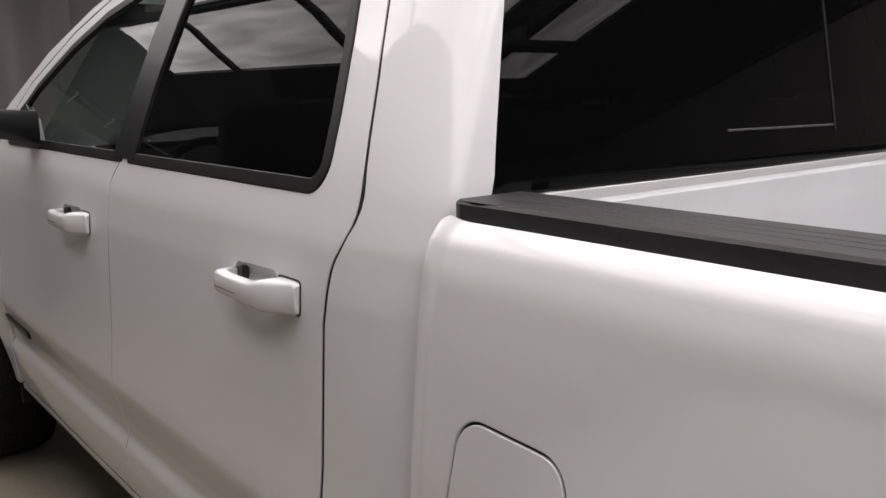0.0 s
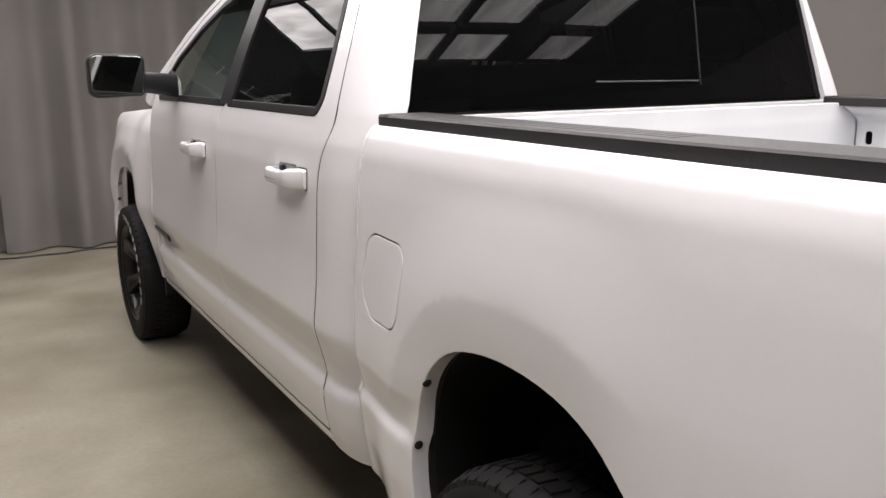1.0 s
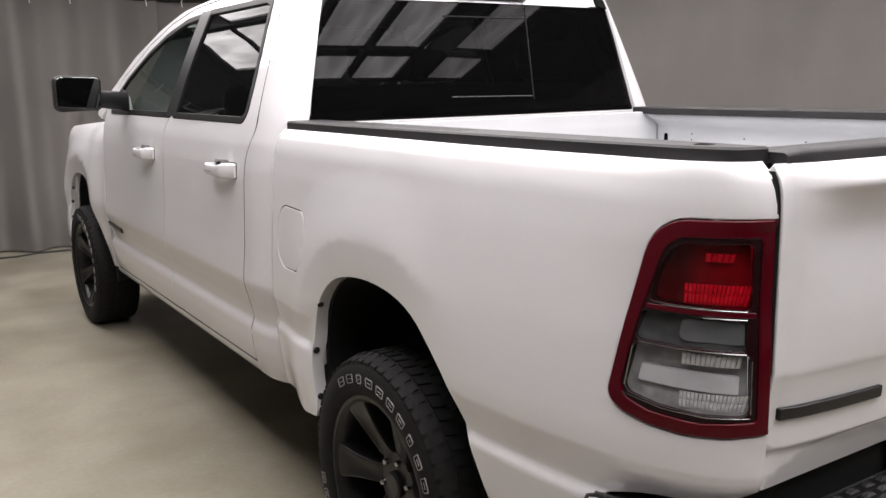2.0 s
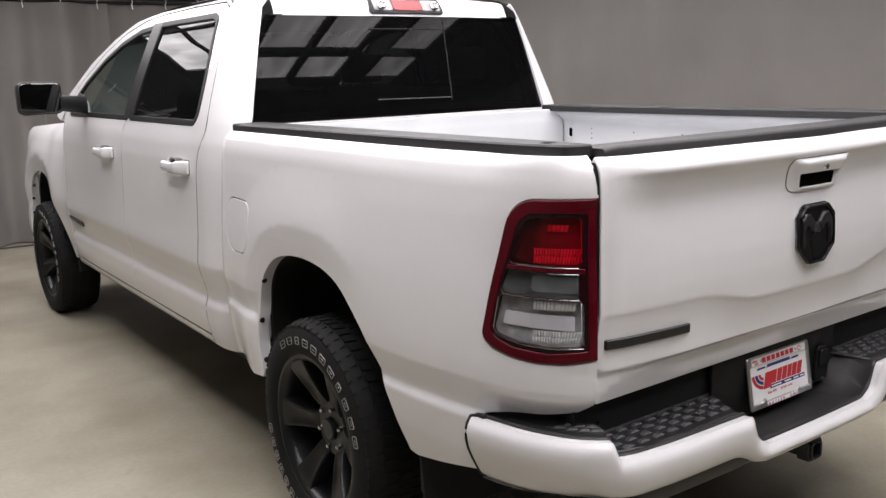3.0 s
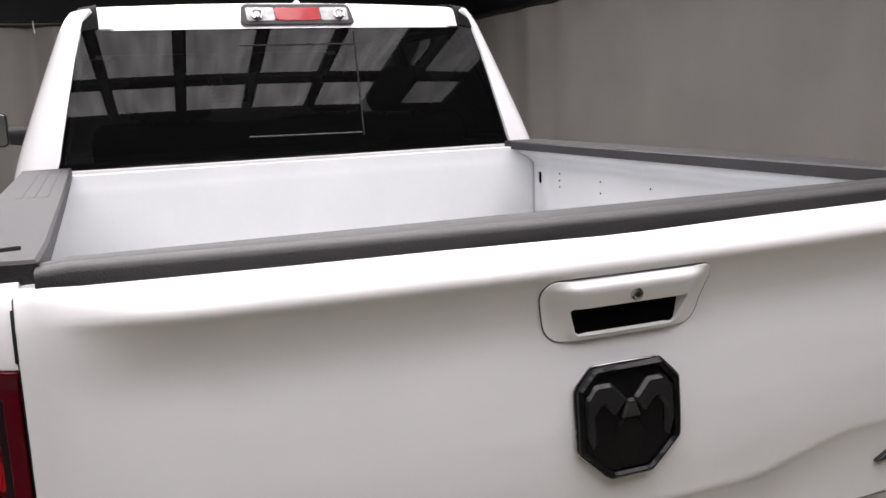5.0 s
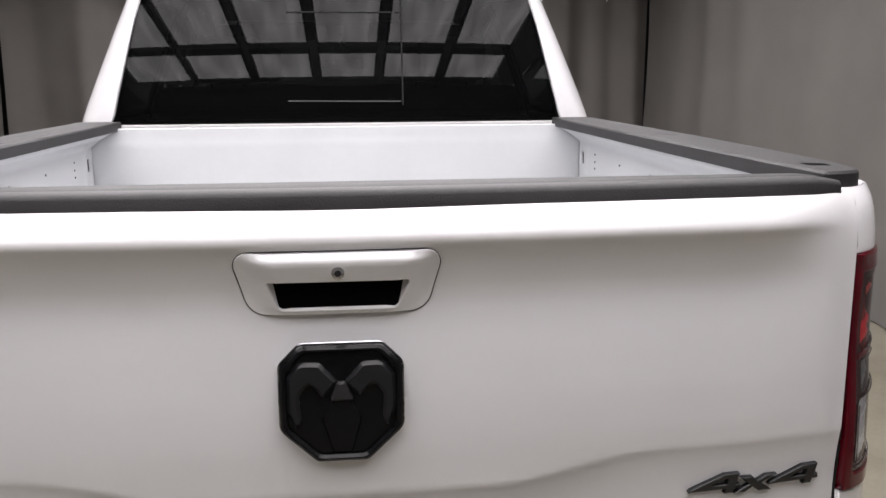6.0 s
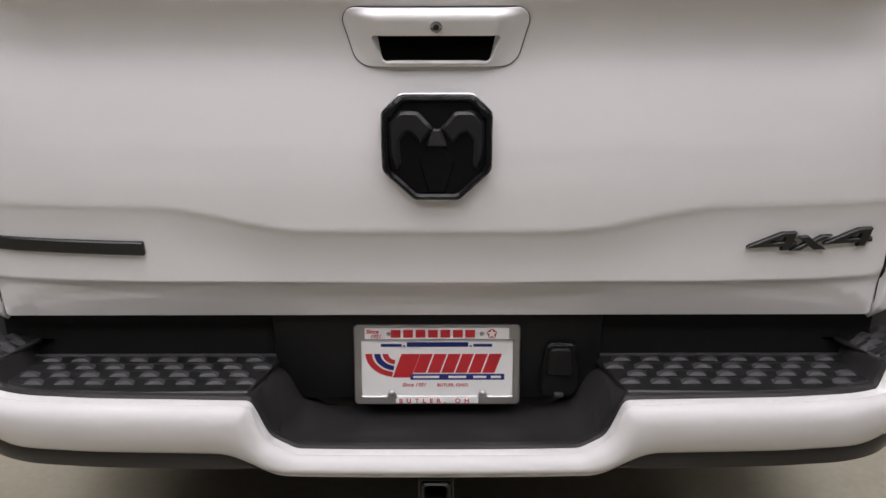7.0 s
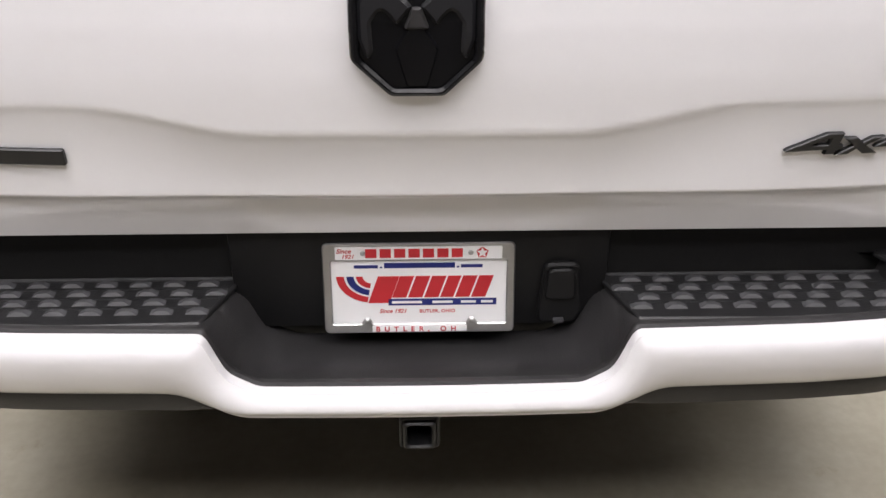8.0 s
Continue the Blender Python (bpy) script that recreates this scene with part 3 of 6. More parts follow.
def dense(pts, n=60):
    out = []
    m = len(pts)
    for i in range(m - 1):
        p0, p1, p2, p3 = pts[max(i - 1, 0)], pts[i], pts[i + 1], pts[min(i + 2, m - 1)]
        for t in np.linspace(0, 1, n, endpoint=False):
            out.append(0.5 * ((2 * p1) + (-p0 + p2) * t + (2 * p0 - 5 * p1 + 4 * p2 - p3) * t * t + (-p0 + 3 * p1 - 3 * p2 + p3) * t ** 3))
    out.append(pts[-1])
    return np.array(out)


class Plan:
    """A curve in plan by its length, with its outward side."""

    def __init__(self, pts, smooth=6):
        d = dense(np.array(pts, float), 30)
        s = np.concatenate([[0], np.cumsum(np.linalg.norm(np.diff(d, axis=0), axis=1))])
        self.s = np.linspace(0, s[-1], 900)
        self.x, self.y = np.interp(self.s, s, d[:, 0]), np.interp(self.s, s, d[:, 1])
        tx, ty = np.gradient(self.x), np.gradient(self.y)
        k = np.ones(25) / 25
        tx, ty = (np.convolve(np.pad(q, 12, mode="edge"), k, mode="valid") for q in (tx, ty))
        ln = np.hypot(tx, ty)
        self.nx, self.ny = -ty / ln, tx / ln

    def at(self, s, d):
        s = min(max(s, 0), self.s[-1])
        i = lambda a: float(np.interp(s, self.s, a))
        return i(self.x) + d * i(self.nx), i(self.y) + d * i(self.ny)

    def s_of_y(self, y):
        return float(np.interp(y, self.y, self.s))


BED = Plan(corner)


# a wheel arch from its rear foot over the crown to its front foot, about the axle: steep in front, drawn out behind
ARCH = dense(np.array([(-0.545, 0.515), (-0.50, 0.60), (-0.46, 0.68), (-0.41, 0.768), (-0.35, 0.843), (-0.272, 0.905), (-0.19, 0.956), (-0.08, 0.990),
                       (0.05, 1.002), (0.18, 0.992), (0.285, 0.960), (0.365, 0.893), (0.41, 0.80), (0.43, 0.70), (0.425, 0.60), (0.405, 0.515)]), 3)


def arch_points(axle):
    return [(axle + u, v) for u, v in ARCH]


def arch_liner(axle):
    """A dark tunnel behind the lip of a wheel arch."""
    pts = [np.array(p) for p in arch_points(axle)]
    pts = [pts[0] - (0, 0.14)] + pts + [pts[-1] - (0, 0.14)]
    rings = []
    for i, p in enumerate(pts):
        t = pts[min(i + 1, len(pts) - 1)] - pts[max(i - 1, 0)]
        n = np.array((-t[1], t[0])) / np.linalg.norm(t)
        a, b = p + n * 0.003, p + n * 0.03
        c, d = p + n * 0.045, p + n * 0.025
        rings.append([(-0.955, *a), (-0.55, *b), (-0.55, *c), (-0.955, *d)])
    return loft(rings)


def arch_back(axle):
    pts = rounded([(axle + (y - axle) * 1.10, z * 1.04) for y, z in arch_points(axle)] + [(axle + 0.57, 0.3), (axle - 0.57, 0.3)], 0.1)
    return solid(pts, lambda u, v, w: (-0.56 + w, u, v), 0.012, 0.001)


def arch_gap(y, z, axle):
    """How far a place on the flank lies from the edge of a wheel arch."""
    q = np.array((y - axle, z))
    p, d = ARCH[:-1], np.diff(ARCH, axis=0)
    t = np.clip(((q - p) * d).sum(1) / (d * d).sum(1), 0, 1)
    return float(np.min(np.linalg.norm(p + d * t[:, None] - q, axis=1)))


def flare(y, z, axle, reach=1.022):
    """The flank swells out to the arch, ends in an upright band round it, and its lip turns in a little."""
    if abs(y - axle) > 0.95:
        return 0.0
    d = arch_gap(y, z, axle)
    low = ease((0.80 - z) / 0.12) * ease((y - axle + 0.10) / 0.30)
    full = reach - 1.004 + (max(0.0, 0.996 - bed_soft_x(z)) + 0.004) * low
    if axle > 4 and y < axle - 0.3:
        full *= ease((z - 0.50) / 0.24) * ease((y - axle + 0.61) / 0.28)
    front = ease((y - axle + 0.44) / 0.34)
    swell = max(0.0, min(1.0, (0.31 - d) / 0.20))
    turn = max(0.0, (0.115 - d) / 0.115)
    ahead = 0.45 * swell + 0.55 * ease(swell) - 0.75 * turn * turn / (turn + 0.07) * (1 - low)
    behind = ease((0.60 - d) / 0.58)
    return full * (ahead * front + behind * (1 - front))


gate_y = smooth_table([(1.43, 0.09), (1.408, 0.046), (1.398, 0.016), (1.38, -0.006), (1.366, -0.016), (1.357, -0.018), (1.352, -0.015), (1.343, -0.006), (1.325, 0.0045), (1.302, 0.0135), (1.283, 0.019), (1.262, 0.0215), (1.235, 0.020), (1.19, 0.015), (1.12, 0.010),
                       (1.05, 0.009), (0.99, 0.012), (0.72, 0.018)], 0.0042)


gate_edge_y = smooth_table([(1.43, 0.085), (1.405, 0.050), (1.39, 0.034), (1.36, 0.022), (1.32, 0.018), (0.7, 0.018)], 0.011)


def gate_surf(x, z):
    a = abs(x)
    w = ease((a - 0.62) / 0.18)
    y = gate_y(z) * (1 - w) + gate_edge_y(z) * w + 0.062 * x * x + 0.01 * ease((a - 0.75) / 0.06)
    # the waisted crease: a soft upper edge, under which the panel falls back and slowly stands up again
    c = 0.979 + 0.040 * ease((a - 0.215) / 0.27)
    deep = 0.020 - 0.009 * ease((a - 0.25) / 0.30)
    t = max(0.0, min(1.0, (c - z) / 0.115))
    y += deep * (1 - (1 - t) ** 2.2) * ease((c + 0.004 - z) / 0.022)
    # the lower fold tucks in, straight across
    low = max(0.066 + 0.30 * (0.856 - z), y + 0.010)
    f = ease((0.868 - z) / 0.014)
    return x, y * (1 - f) + low * f, z


def bed_surf(s, z):
    x, y = BED.at(s, 0)
    soft = ease((0.06 - arch_gap(y, z, AXLE_R)) / 0.07) if 1.25 < y < 2 else 0.0
    d = (bed_side_x(z) * (1 - soft) + bed_soft_x(z) * soft - 1.0) * (1 - 0.66 * ease((z - 1.10) / 0.17) * ease((0.42 - s) / 0.36))
    d += flare(y, z, AXLE_R)
    d -= 0.022 * ease((y - 1.955) / 0.075)
    # the foot of the rear corner curls in over the bumper
    d -= 0.034 * ease((0.800 - z) / 0.060) * ease((0.36 - y) / 0.10)
    x, y = BED.at(s, d)
    if s < 0.16:
        high = ease((z - 1.275) / 0.03)
        low = ease((0.892 - z) / 0.025)
        flush = gate_surf(0.80, max(z, 0.90))[1] - 0.081
        y += ((high + low) * flush - 0.006 * (1 - high - low)) * (1 - ease(s / 0.15))
    return x, y, z


S = BED.s_of_y
lamp_ring = [(0.001, 1.3010), (0.2225, 1.2968, 0.09), (0.272, 1.10), (0.3065, 0.938, 0.05), (0.268, 0.914, 0.06), (0.215, 0.9000, 0.10), (0.15, 0.8935, 0.15), (0.08, 0.8945, 0.15), (0.001, 0.9045)]
bed_outline = [(0.0, 1.403), (0.0, 1.302), (0.223, 1.298, 0.09), (0.274, 1.10), (0.309, 0.936, 0.05), (0.270, 0.9115, 0.06), (0.216, 0.8975, 0.10), (0.15, 0.891, 0.15), (0.08, 0.892, 0.15), (0.0, 0.903)] + \
    [(0.0, 0.779), (0.035, 0.752, 0.02), (0.14, 0.738, 0.05), (S(0.335), 0.722, 0.02), (S(0.363), 0.69), (S(0.368), 0.552), (S(0.5), 0.528), (S(0.62), 0.509, 0.02)] + \
    [(S(y), z) for y, z in arch_points(AXLE_R)] + [(S(1.615), 0.487, 0.01), (S(1.70), 0.478, 0.03), (S(1.80), 0.500, 0.03), (S(1.95), 0.494), (S(2.03), 0.492, 0.01), (S(2.033), 1.403, 0.012)]
bed_ring = rounded(bed_outline, 0.022)
fuel_ring = rounded([(S(1.699), 1.143, 0.045), (S(1.898), 1.150, 0.05), (S(1.922), 0.995, 0.07), (S(1.868), 0.945, 0.06), (S(1.706), 0.95, 0.05)], 0.015)
fuel_hole = rounded([(S(1.695), 1.147, 0.049), (S(1.902), 1.154, 0.054), (S(1.926), 0.993, 0.074), (S(1.870), 0.941, 0.064), (S(1.702), 0.946, 0.054)], 0.015)

for side in (LEFT, RIGHT):
    pick = (lambda d: d) if side == LEFT else mirrored
    panel = part("bed_side", pick(skin(bed_ring, [fuel_hole] if side == LEFT else [], bed_surf, (-1, -0.2, 0), 0.018, 0.003, 0.042, 0.012, CREASE)), PAINT, truck, "glossy white bed side with a bare wheel arch")
    if side == LEFT:
        part("fuel_seal", tube([bed_surf(p[0], p[1])[:1] and tuple(np.array(bed_surf(p[0], p[1])) + np.array((0.009, 0, 0))) for p in grown(fuel_ring, 0.002)], 0.005, 6, True), UNDER, panel)
        part("fuel_door", skin(fuel_ring, [], bed_surf, (-1, 0, 0), 0.03, 0.0015, 0.01), PAINT, panel)
    for y, z in ((1.583, 0.867), (1.629, 0.705), (1.614, 0.552)):
        bolt = lathe([(0.0, 0.0), (0.0, 0.007), (0.006, 0.007), (0.010, 0.004), (0.011, 0.0)], 12)
        way = Vector((0, 1.20 - y, 0.62 - z)).normalized()
        b = moved(bolt, Matrix.Translation((-1.0, y, z)) @ way.to_track_quat("X", "Z").to_matrix().to_4x4())
        part("arch_bolt", pick(b), TRIM, panel, "small black bolt")
    # a dark tube fills the seam in place of its shade
    gap = [(-0.8046, max(bed_surf(0.0, z)[1], gate_surf(0.80, z)[1]) + 0.0024, z) for z in np.linspace(0.782, 1.372, 60)]
    part("gate_shade", pick(tube(gap, 0.0024, 8)), UNDER, panel, "dark tube standing in for shade in the tailgate seam")
    part("arch_liner", pick(arch_liner(AXLE_R)), UNDER, truck, "dark wheel arch liner")
    part("arch_back", pick(arch_back(AXLE_R)), UNDER, truck)

# tail lamps
LAMP_OFF = 0.004


def lamp_surf(s, z):
    x, y, _ = bed_surf(s, z)
    x2, y2 = BED.at(s, 1.0)
    x1, y1 = BED.at(s, 0.0)
    bulge = LAMP_OFF + 0.006 * math.sin(math.pi * max(0, min(1, (z - 0.89) / 0.41)))
    return x + bulge * (x2 - x1), y + bulge * (y2 - y1), z


def lamp_deep(depth):
    def f(s, z):
        p = lamp_surf(s, z)
        x2, y2 = BED.at(s, 1.0)
        x1, y1 = BED.at(s, 0.0)
        d = depth(s, z) if callable(depth) else depth
        return p[0] - d * (x2 - x1), p[1] - d * (y2 - y1), z
    return f


frame_ring = rounded([(0.025, 1.268, 0.008), (0.194, 1.264, 0.06), (0.246, 1.10), (0.280, 0.952, 0.035), (0.215, 0.928, 0.03), (0.12, 0.920, 0.04), (0.025, 0.930, 0.008)], 0.014)
red_ring = rounded([(0.038, 1.257, 0.012), (0.176, 1.254, 0.045), (0.214, 1.195, 0.05), (0.226, 1.140, 0.012), (0.038, 1.136, 0.012)], 0.010)
smoke_ring = rounded([(0.046, 1.118, 0.008), (0.236, 1.122, 0.010), (0.250, 1.064, 0.010), (0.046, 1.061, 0.008)], 0.012)
clear_ring = rounded([(0.038, 1.053, 0.010), (0.251, 1.057, 0.012), (0.271, 0.958, 0.020), (0.20, 0.943, 0.02), (0.12, 0.936, 0.03), (0.038, 0.939, 0.012)], 0.012)
lamp_out = rounded(lamp_ring, 0.015)


def ribs(s0, s1, z0, z1, ns, nz, depth, h):
    """A bank of small uneven facets, as in a lamp's reflector."""
    rnd = random.Random(int(z0 * 1000))
    f = lamp_deep(depth)
    verts, faces = [], []
    for i in range(ns):
        for k in range(nz):
            lean = 0.25 * (1 - i / ns)
            c, d = [z0 + (z1 - z0) * q / nz for q in (k, k + 1)]
            q = [s0 + (s1 - s0) * m / ns for m in (i + 0.06, i + 0.94)]
            a, b, e, g2 = q[0] - lean * (c - z0), q[1] - lean * (c - z0), q[1] - lean * (d - z0), q[0] - lean * (d - z0)
            g = lamp_deep(depth - h * rnd.uniform(0.5, 1.1))
            u, v = rnd.uniform(0.2, 0.8), rnd.uniform(0.3, 0.8)
            n = len(verts)
            verts += [f(a, c), f(b, c), f(e, d), f(g2, d), g(a + (b - a) * u, c + (d - c) * v)]
            faces += [(n, n + 1, n + 4), (n + 1, n + 2, n + 4), (n + 2, n + 3, n + 4), (n + 3, n, n + 4)]
    return verts, faces


def tray(z_low, z_high, deep, shallow):
    """A reflector's floor: deep above, rising towards its foot so that it faces up."""
    return lambda s, z: shallow + (deep - shallow) * ease((z - z_low) / (z_high - z_low))


for side in (LEFT, RIGHT):
    pick = (lambda d: d) if side == LEFT else mirrored
    lamp = part("tail_lamp", pick(skin(lamp_out, [frame_ring], lamp_surf, (-1, -1, 0), 0.015, 0.004, 0.04, 0.004)), LENS_DARK_RED, truck, "dark red tail lamp with clear and smoked windows")
    inner = part("inner_frame", pick(skin(frame_ring, [red_ring, smoke_ring, clear_ring], lamp_deep(0.0035), (-1, -1, 0), 0.015, 0.002, 0.002, 0.026)), LAMP_BLACK, lamp, "near-black inner frame")
    for nm, ring, pane, bowl, z0, z1 in (("red_lens", red_ring, PANE_RED, LAMP_RED_BOWL, 1.13, 1.24), ("smoked_lens", smoke_ring, PANE_SMOKE, LAMP_DIM, 1.06, 1.12), ("clear_lens", clear_ring, PANE_CLEAR, LAMP_MID, 0.93, 1.03)):
        p = part(nm, pick(skin(ring, [], lamp_deep(0.005), (-1, -1, 0), 0.02, 0.0003, 0.001)), pane, lamp)
        p.visible_shadow = False
        part("bowl", pick(skin(ring, [], lamp_deep(tray(z0, z1, 0.022, 0.011) if nm != "red_lens" else (lambda s, z: 0.013 + 0.022 * ease((s - 0.125) / 0.07) + 0.006 * ease((z - 1.18) / 0.06))), (-1, -1, 0), 0.012, 0.0003, 0.001)), bowl, lamp)
    part("red_bar", pick(skin(rounded([(0.030, 1.133, 0.002), (0.230, 1.135, 0.004), (0.232, 1.125, 0.003), (0.030, 1.122, 0.002)], 0.012), [], lamp_deep(0.002), (-1, -1, 0), 0.01, 0.002, 0.002)), LENS_DARK_RED, lamp)
    cell = rounded([(0.048, 1.113, 0.006), (0.160, 1.114, 0.010), (0.166, 1.072, 0.012), (0.048, 1.070, 0.006)], 0.008)
    part("bulb_bowl", pick(skin(cell, [], lamp_deep(lambda s, z: 0.009 + 0.005 * max(0, 1 - ((s - 0.105) / 0.062) ** 2 - ((z - 1.092) / 0.026) ** 2)), (-1, -1, 0), 0.006, 0.002, 0.006)), LAMP_WHITE, lamp, "pale bulb bowl")
    slab = rounded([(0.055, 1.014, 0.004), (0.235, 1.018, 0.006), (0.243, 0.982, 0.006), (0.055, 0.977, 0.004)], 0.012)
    part("light_guide", pick(skin(slab, [], lamp_deep(0.009), (-1, -1, 0), 0.012, 0.002, 0.006)), LAMP_GUIDE, lamp, "milky light guide")
    for s0, s1, z0, z1, ns, nz, deep in ((0.045, 0.160, 1.142, 1.180, 16, 2, 0.0115), (0.072, 0.122, 1.222, 1.238, 5, 1, 0.0115), (0.045, 0.160, 0.944, 0.976, 17, 2, 0.0115), (0.055, 0.158, 1.028, 1.050, 12, 1, 0.0115)):
        part("reflector", pick(ribs(s0, s1, z0, z1, ns, nz, deep, 0.0042)), REFLECTOR, lamp)
    for pts in (((0.046, 1.1345), (0.200, 1.137)), ((0.046, 1.1195), (0.120, 1.1205)), ((0.036, 1.045), (0.036, 0.945)), ((0.252, 1.050), (0.266, 0.970)), ((0.036, 0.9365), (0.11, 0.9335)), ((0.11, 0.9335), (0.19, 0.9385)), ((0.19, 0.9385), (0.274, 0.955)), ((0.046, 1.0565), (0.240, 1.0605))):
        (a, b), (c, d) = pts
        line = [lamp_deep(0.0015)(a + (c - a) * t, b + (d - b) * t) for t in np.linspace(0, 1, 10)]
        part("trim_line", pick(tube(line, 0.0011, 6)), NUT, lamp, "thin chrome line")

# tailgate
gate_ring = rounded([(-0.8025, 1.400, 0.006), (0.8025, 1.400, 0.006), (0.8025, 1.30), (0.8025, 0.95), (0.802, 0.86), (0.799, 0.778, 0.010), (-0.799, 0.778, 0.010), (-0.802, 0.86), (-0.8025, 0.95), (-0.8025, 1.30)], 0.022)
tailgate = part("tailgate", skin(gate_ring, [], gate_surf, (0, -1, 0), 0.02, 0.003, 0.06, None, [0.84 + 0.008 * k for k in range(24)] + [1.275 + 0.007 * k for k in range(19)]), PAINT, truck, "closed white tailgate with a waisted crease")
for side in (LEFT, RIGHT):
    # dark strips cover the gate's white side edges, as shade in the gap
    strip = [gate_surf(0.80, z) for z in np.linspace(0.79, 1.385, 40)]
    rings = [[(side * 0.8031, y + 0.005, z), (side * 0.8036, y + 0.006, z), (side * 0.8036, y + 0.055, z), (side * 0.8031, y + 0.055, z)] for _, y, z in strip]
    part("side_shade", loft(rings), UNDER, tailgate, "dark strip standing in for shade in the tailgate gap")
part("gate_inner", box((1.52, 0.02, 0.50), (0, 0.150, 1.13), 0.006), BED_PAINT, tailgate)


def handle_surf(x, z):
    side_y = gate_y(z) - 0.002
    face = float(np.interp(z, (1.244, 1.254, 1.260, 1.303, 1.327, 1.332, 1.345), (0.014, 0.010, 0.005, -0.011, -0.022, -0.0225, -0.012)))
    edge = ease((0.154 - abs(x) + 0.32 * (z - 1.348)) / 0.060)
    return x, side_y + (min(face, side_y) - side_y) * edge, z


bezel = rounded([(-0.149, 1.345, 0.022), (0.149, 1.345, 0.022), (0.125, 1.250, 0.032), (-0.125, 1.250, 0.032)], 0.007)
slot = rounded([(-0.100, 1.301, 0.004), (0.100, 1.301, 0.004), (0.083, 1.258, 0.010), (-0.083, 1.258, 0.010)], 0.01)
handle = part("handle", skin(bezel, [slot], handle_surf, (0, -1, 0), 0.0065, 0.002, 0.03, 0.012), PAINT, tailgate, "white tailgate handle with a dark pull slot")
part("handle_seam", tube([(u, gate_y(v) - 0.0002, v) for u, v in grown(bezel, 0.0004)], 0.0007, 6, True), UNDER, tailgate, "dark seam round the handle")
part("slot", solid(grown(slot, 0.003), lambda u, v, w: (u, 0.0145 - w, v), 0.003, 0.0005), HOLE, tailgate)
lock = moved(lathe([(0.0, 0.0), (0.0, 0.012), (0.004, 0.013), (0.0085, 0.012), (0.0095, 0.008), (0.0095, -0.01)], 20), Matrix.Translation((0, -0.011, 1.3165)) @ Matrix.Rotation(radians(-90), 4, "Z"))
part("lock", lock, CHROME, tailgate, "round chrome lock")
part("lock_face", moved(lathe([(0.0, 0.0), (0.0, 0.0135), (0.0045, 0.0135), (0.005, 0.012)], 18), Matrix.Translation((0, -0.011, 1.3165)) @ Matrix.Rotation(radians(-90), 4, "Z")), BLACK_SATIN, tailgate)

shield = [(-0.087, 1.181, 0.014), (-0.058, 1.210, 0.014), (0.058, 1.210, 0.014), (0.087, 1.181, 0.014), (0.087, 1.088, 0.016), (0.036, 1.040, 0.012), (-0.036, 1.040, 0.012), (-0.087, 1.088, 0.016)]
em = lambda y0: (lambda u, v, w: (u, y0 + gate_y(v - 0.003) - w, v - 0.003))
big = rounded(shield, 0.01)
small = rounded([(0.88 * u, 1.125 + 0.88 * (v - 1.125), r) for u, v, r in shield], 0.01)
emblem = part("emblem", solid(big, em(0.0), 0.019, 0.004, [small]), BLACK_EMBLEM, tailgate, "black shield emblem")
# an added chrome tube draws the highlight along the emblem's bevelled edge
part("emblem_highlight", tube([em(0.0)(p[0], p[1], 0.004) for p in grown(big, 0.0012)], 0.0018, 6, True), NUT, tailgate, "thin bright line standing in for the highlight on the emblem's edge")
part("emblem_field", solid(small, em(0.0), 0.011, 0.001), BLACK_EMBLEM, tailgate)
for sx in (-1, 1):
    horn = rounded([(sx * u, v, r) for u, v, r in ((0.005, 1.158, 0.004), (0.030, 1.186, 0.012), (0.060, 1.187, 0.016), (0.077, 1.166, 0.014), (0.077, 1.118, 0.012), (0.066, 1.086, 0.010), (0.058, 1.100, 0.008), (0.060, 1.138, 0.012), (0.047, 1.156, 0.010), (0.036, 1.146, 0.010), (0.026, 1.134, 0.004))], 0.008)
    part("emblem_relief", solid(horn, em(-0.009), 0.009, 0.005), RELIEF, tailgate)
part("emblem_relief", solid(rounded([(0.0, 1.150, 0.002), (0.030, 1.104, 0.012), (0.015, 1.050, 0.006), (-0.015, 1.050, 0.006), (-0.030, 1.104, 0.012)], 0.008), em(-0.009), 0.004, 0.0035), BLACK_EMBLEM, tailgate)
part("emblem_relief", solid(rounded([(-0.006, 1.158, 0.001), (0.006, 1.158, 0.001), (0.017, 1.130, 0.003), (-0.017, 1.130, 0.003)], 0.008), em(-0.009), 0.0085, 0.003), BLACK_GRAIN, tailgate, "paler wedge")


def on_gate(off):
    def f(u, v, w):
        x, y, z = gate_surf(u, v)
        return x, y - off - w, z
    return f


part("badge", solid(rounded([(-0.785, 0.924, 0.003), (-0.507, 0.922, 0.003), (-0.507, 0.947, 0.003), (-0.785, 0.949, 0.003)], 0.04), on_gate(-0.002), 0.010, 0.002), BLACK_SATIN, tailgate, "black bar badge")


def slanted(pts, x0, z0, sx, sz, lean=0.30):
    return [(x0 + sx * u + sz * lean * v, z0 + sz * v, *[q * 0.03 for q in r]) for u, v, *r in pts]


FOUR = [(0.62, 0.0), (0.92, 0.0), (0.92, 0.22), (1.12, 0.22), (1.06, 0.44), (0.92, 0.44), (0.92, 1.0, 0.04), (0.40, 1.0, 0.10), (-0.55, 0.32, 0.04), (-0.62, 0.18, 0.02), (0.62, 0.22)]
FOUR_EYE = [(0.10, 0.46), (0.60, 0.46), (0.60, 0.74), (0.48, 0.74, 0.03)]
CROSS = [(0.0, 0.0), (0.30, 0.0), (0.46, 0.24), (0.66, 0.0), (1.0, 0.0), (0.64, 0.40), (1.0, 0.78), (0.70, 0.78), (0.52, 0.56), (0.34, 0.78), (0.02, 0.78), (0.34, 0.40)]
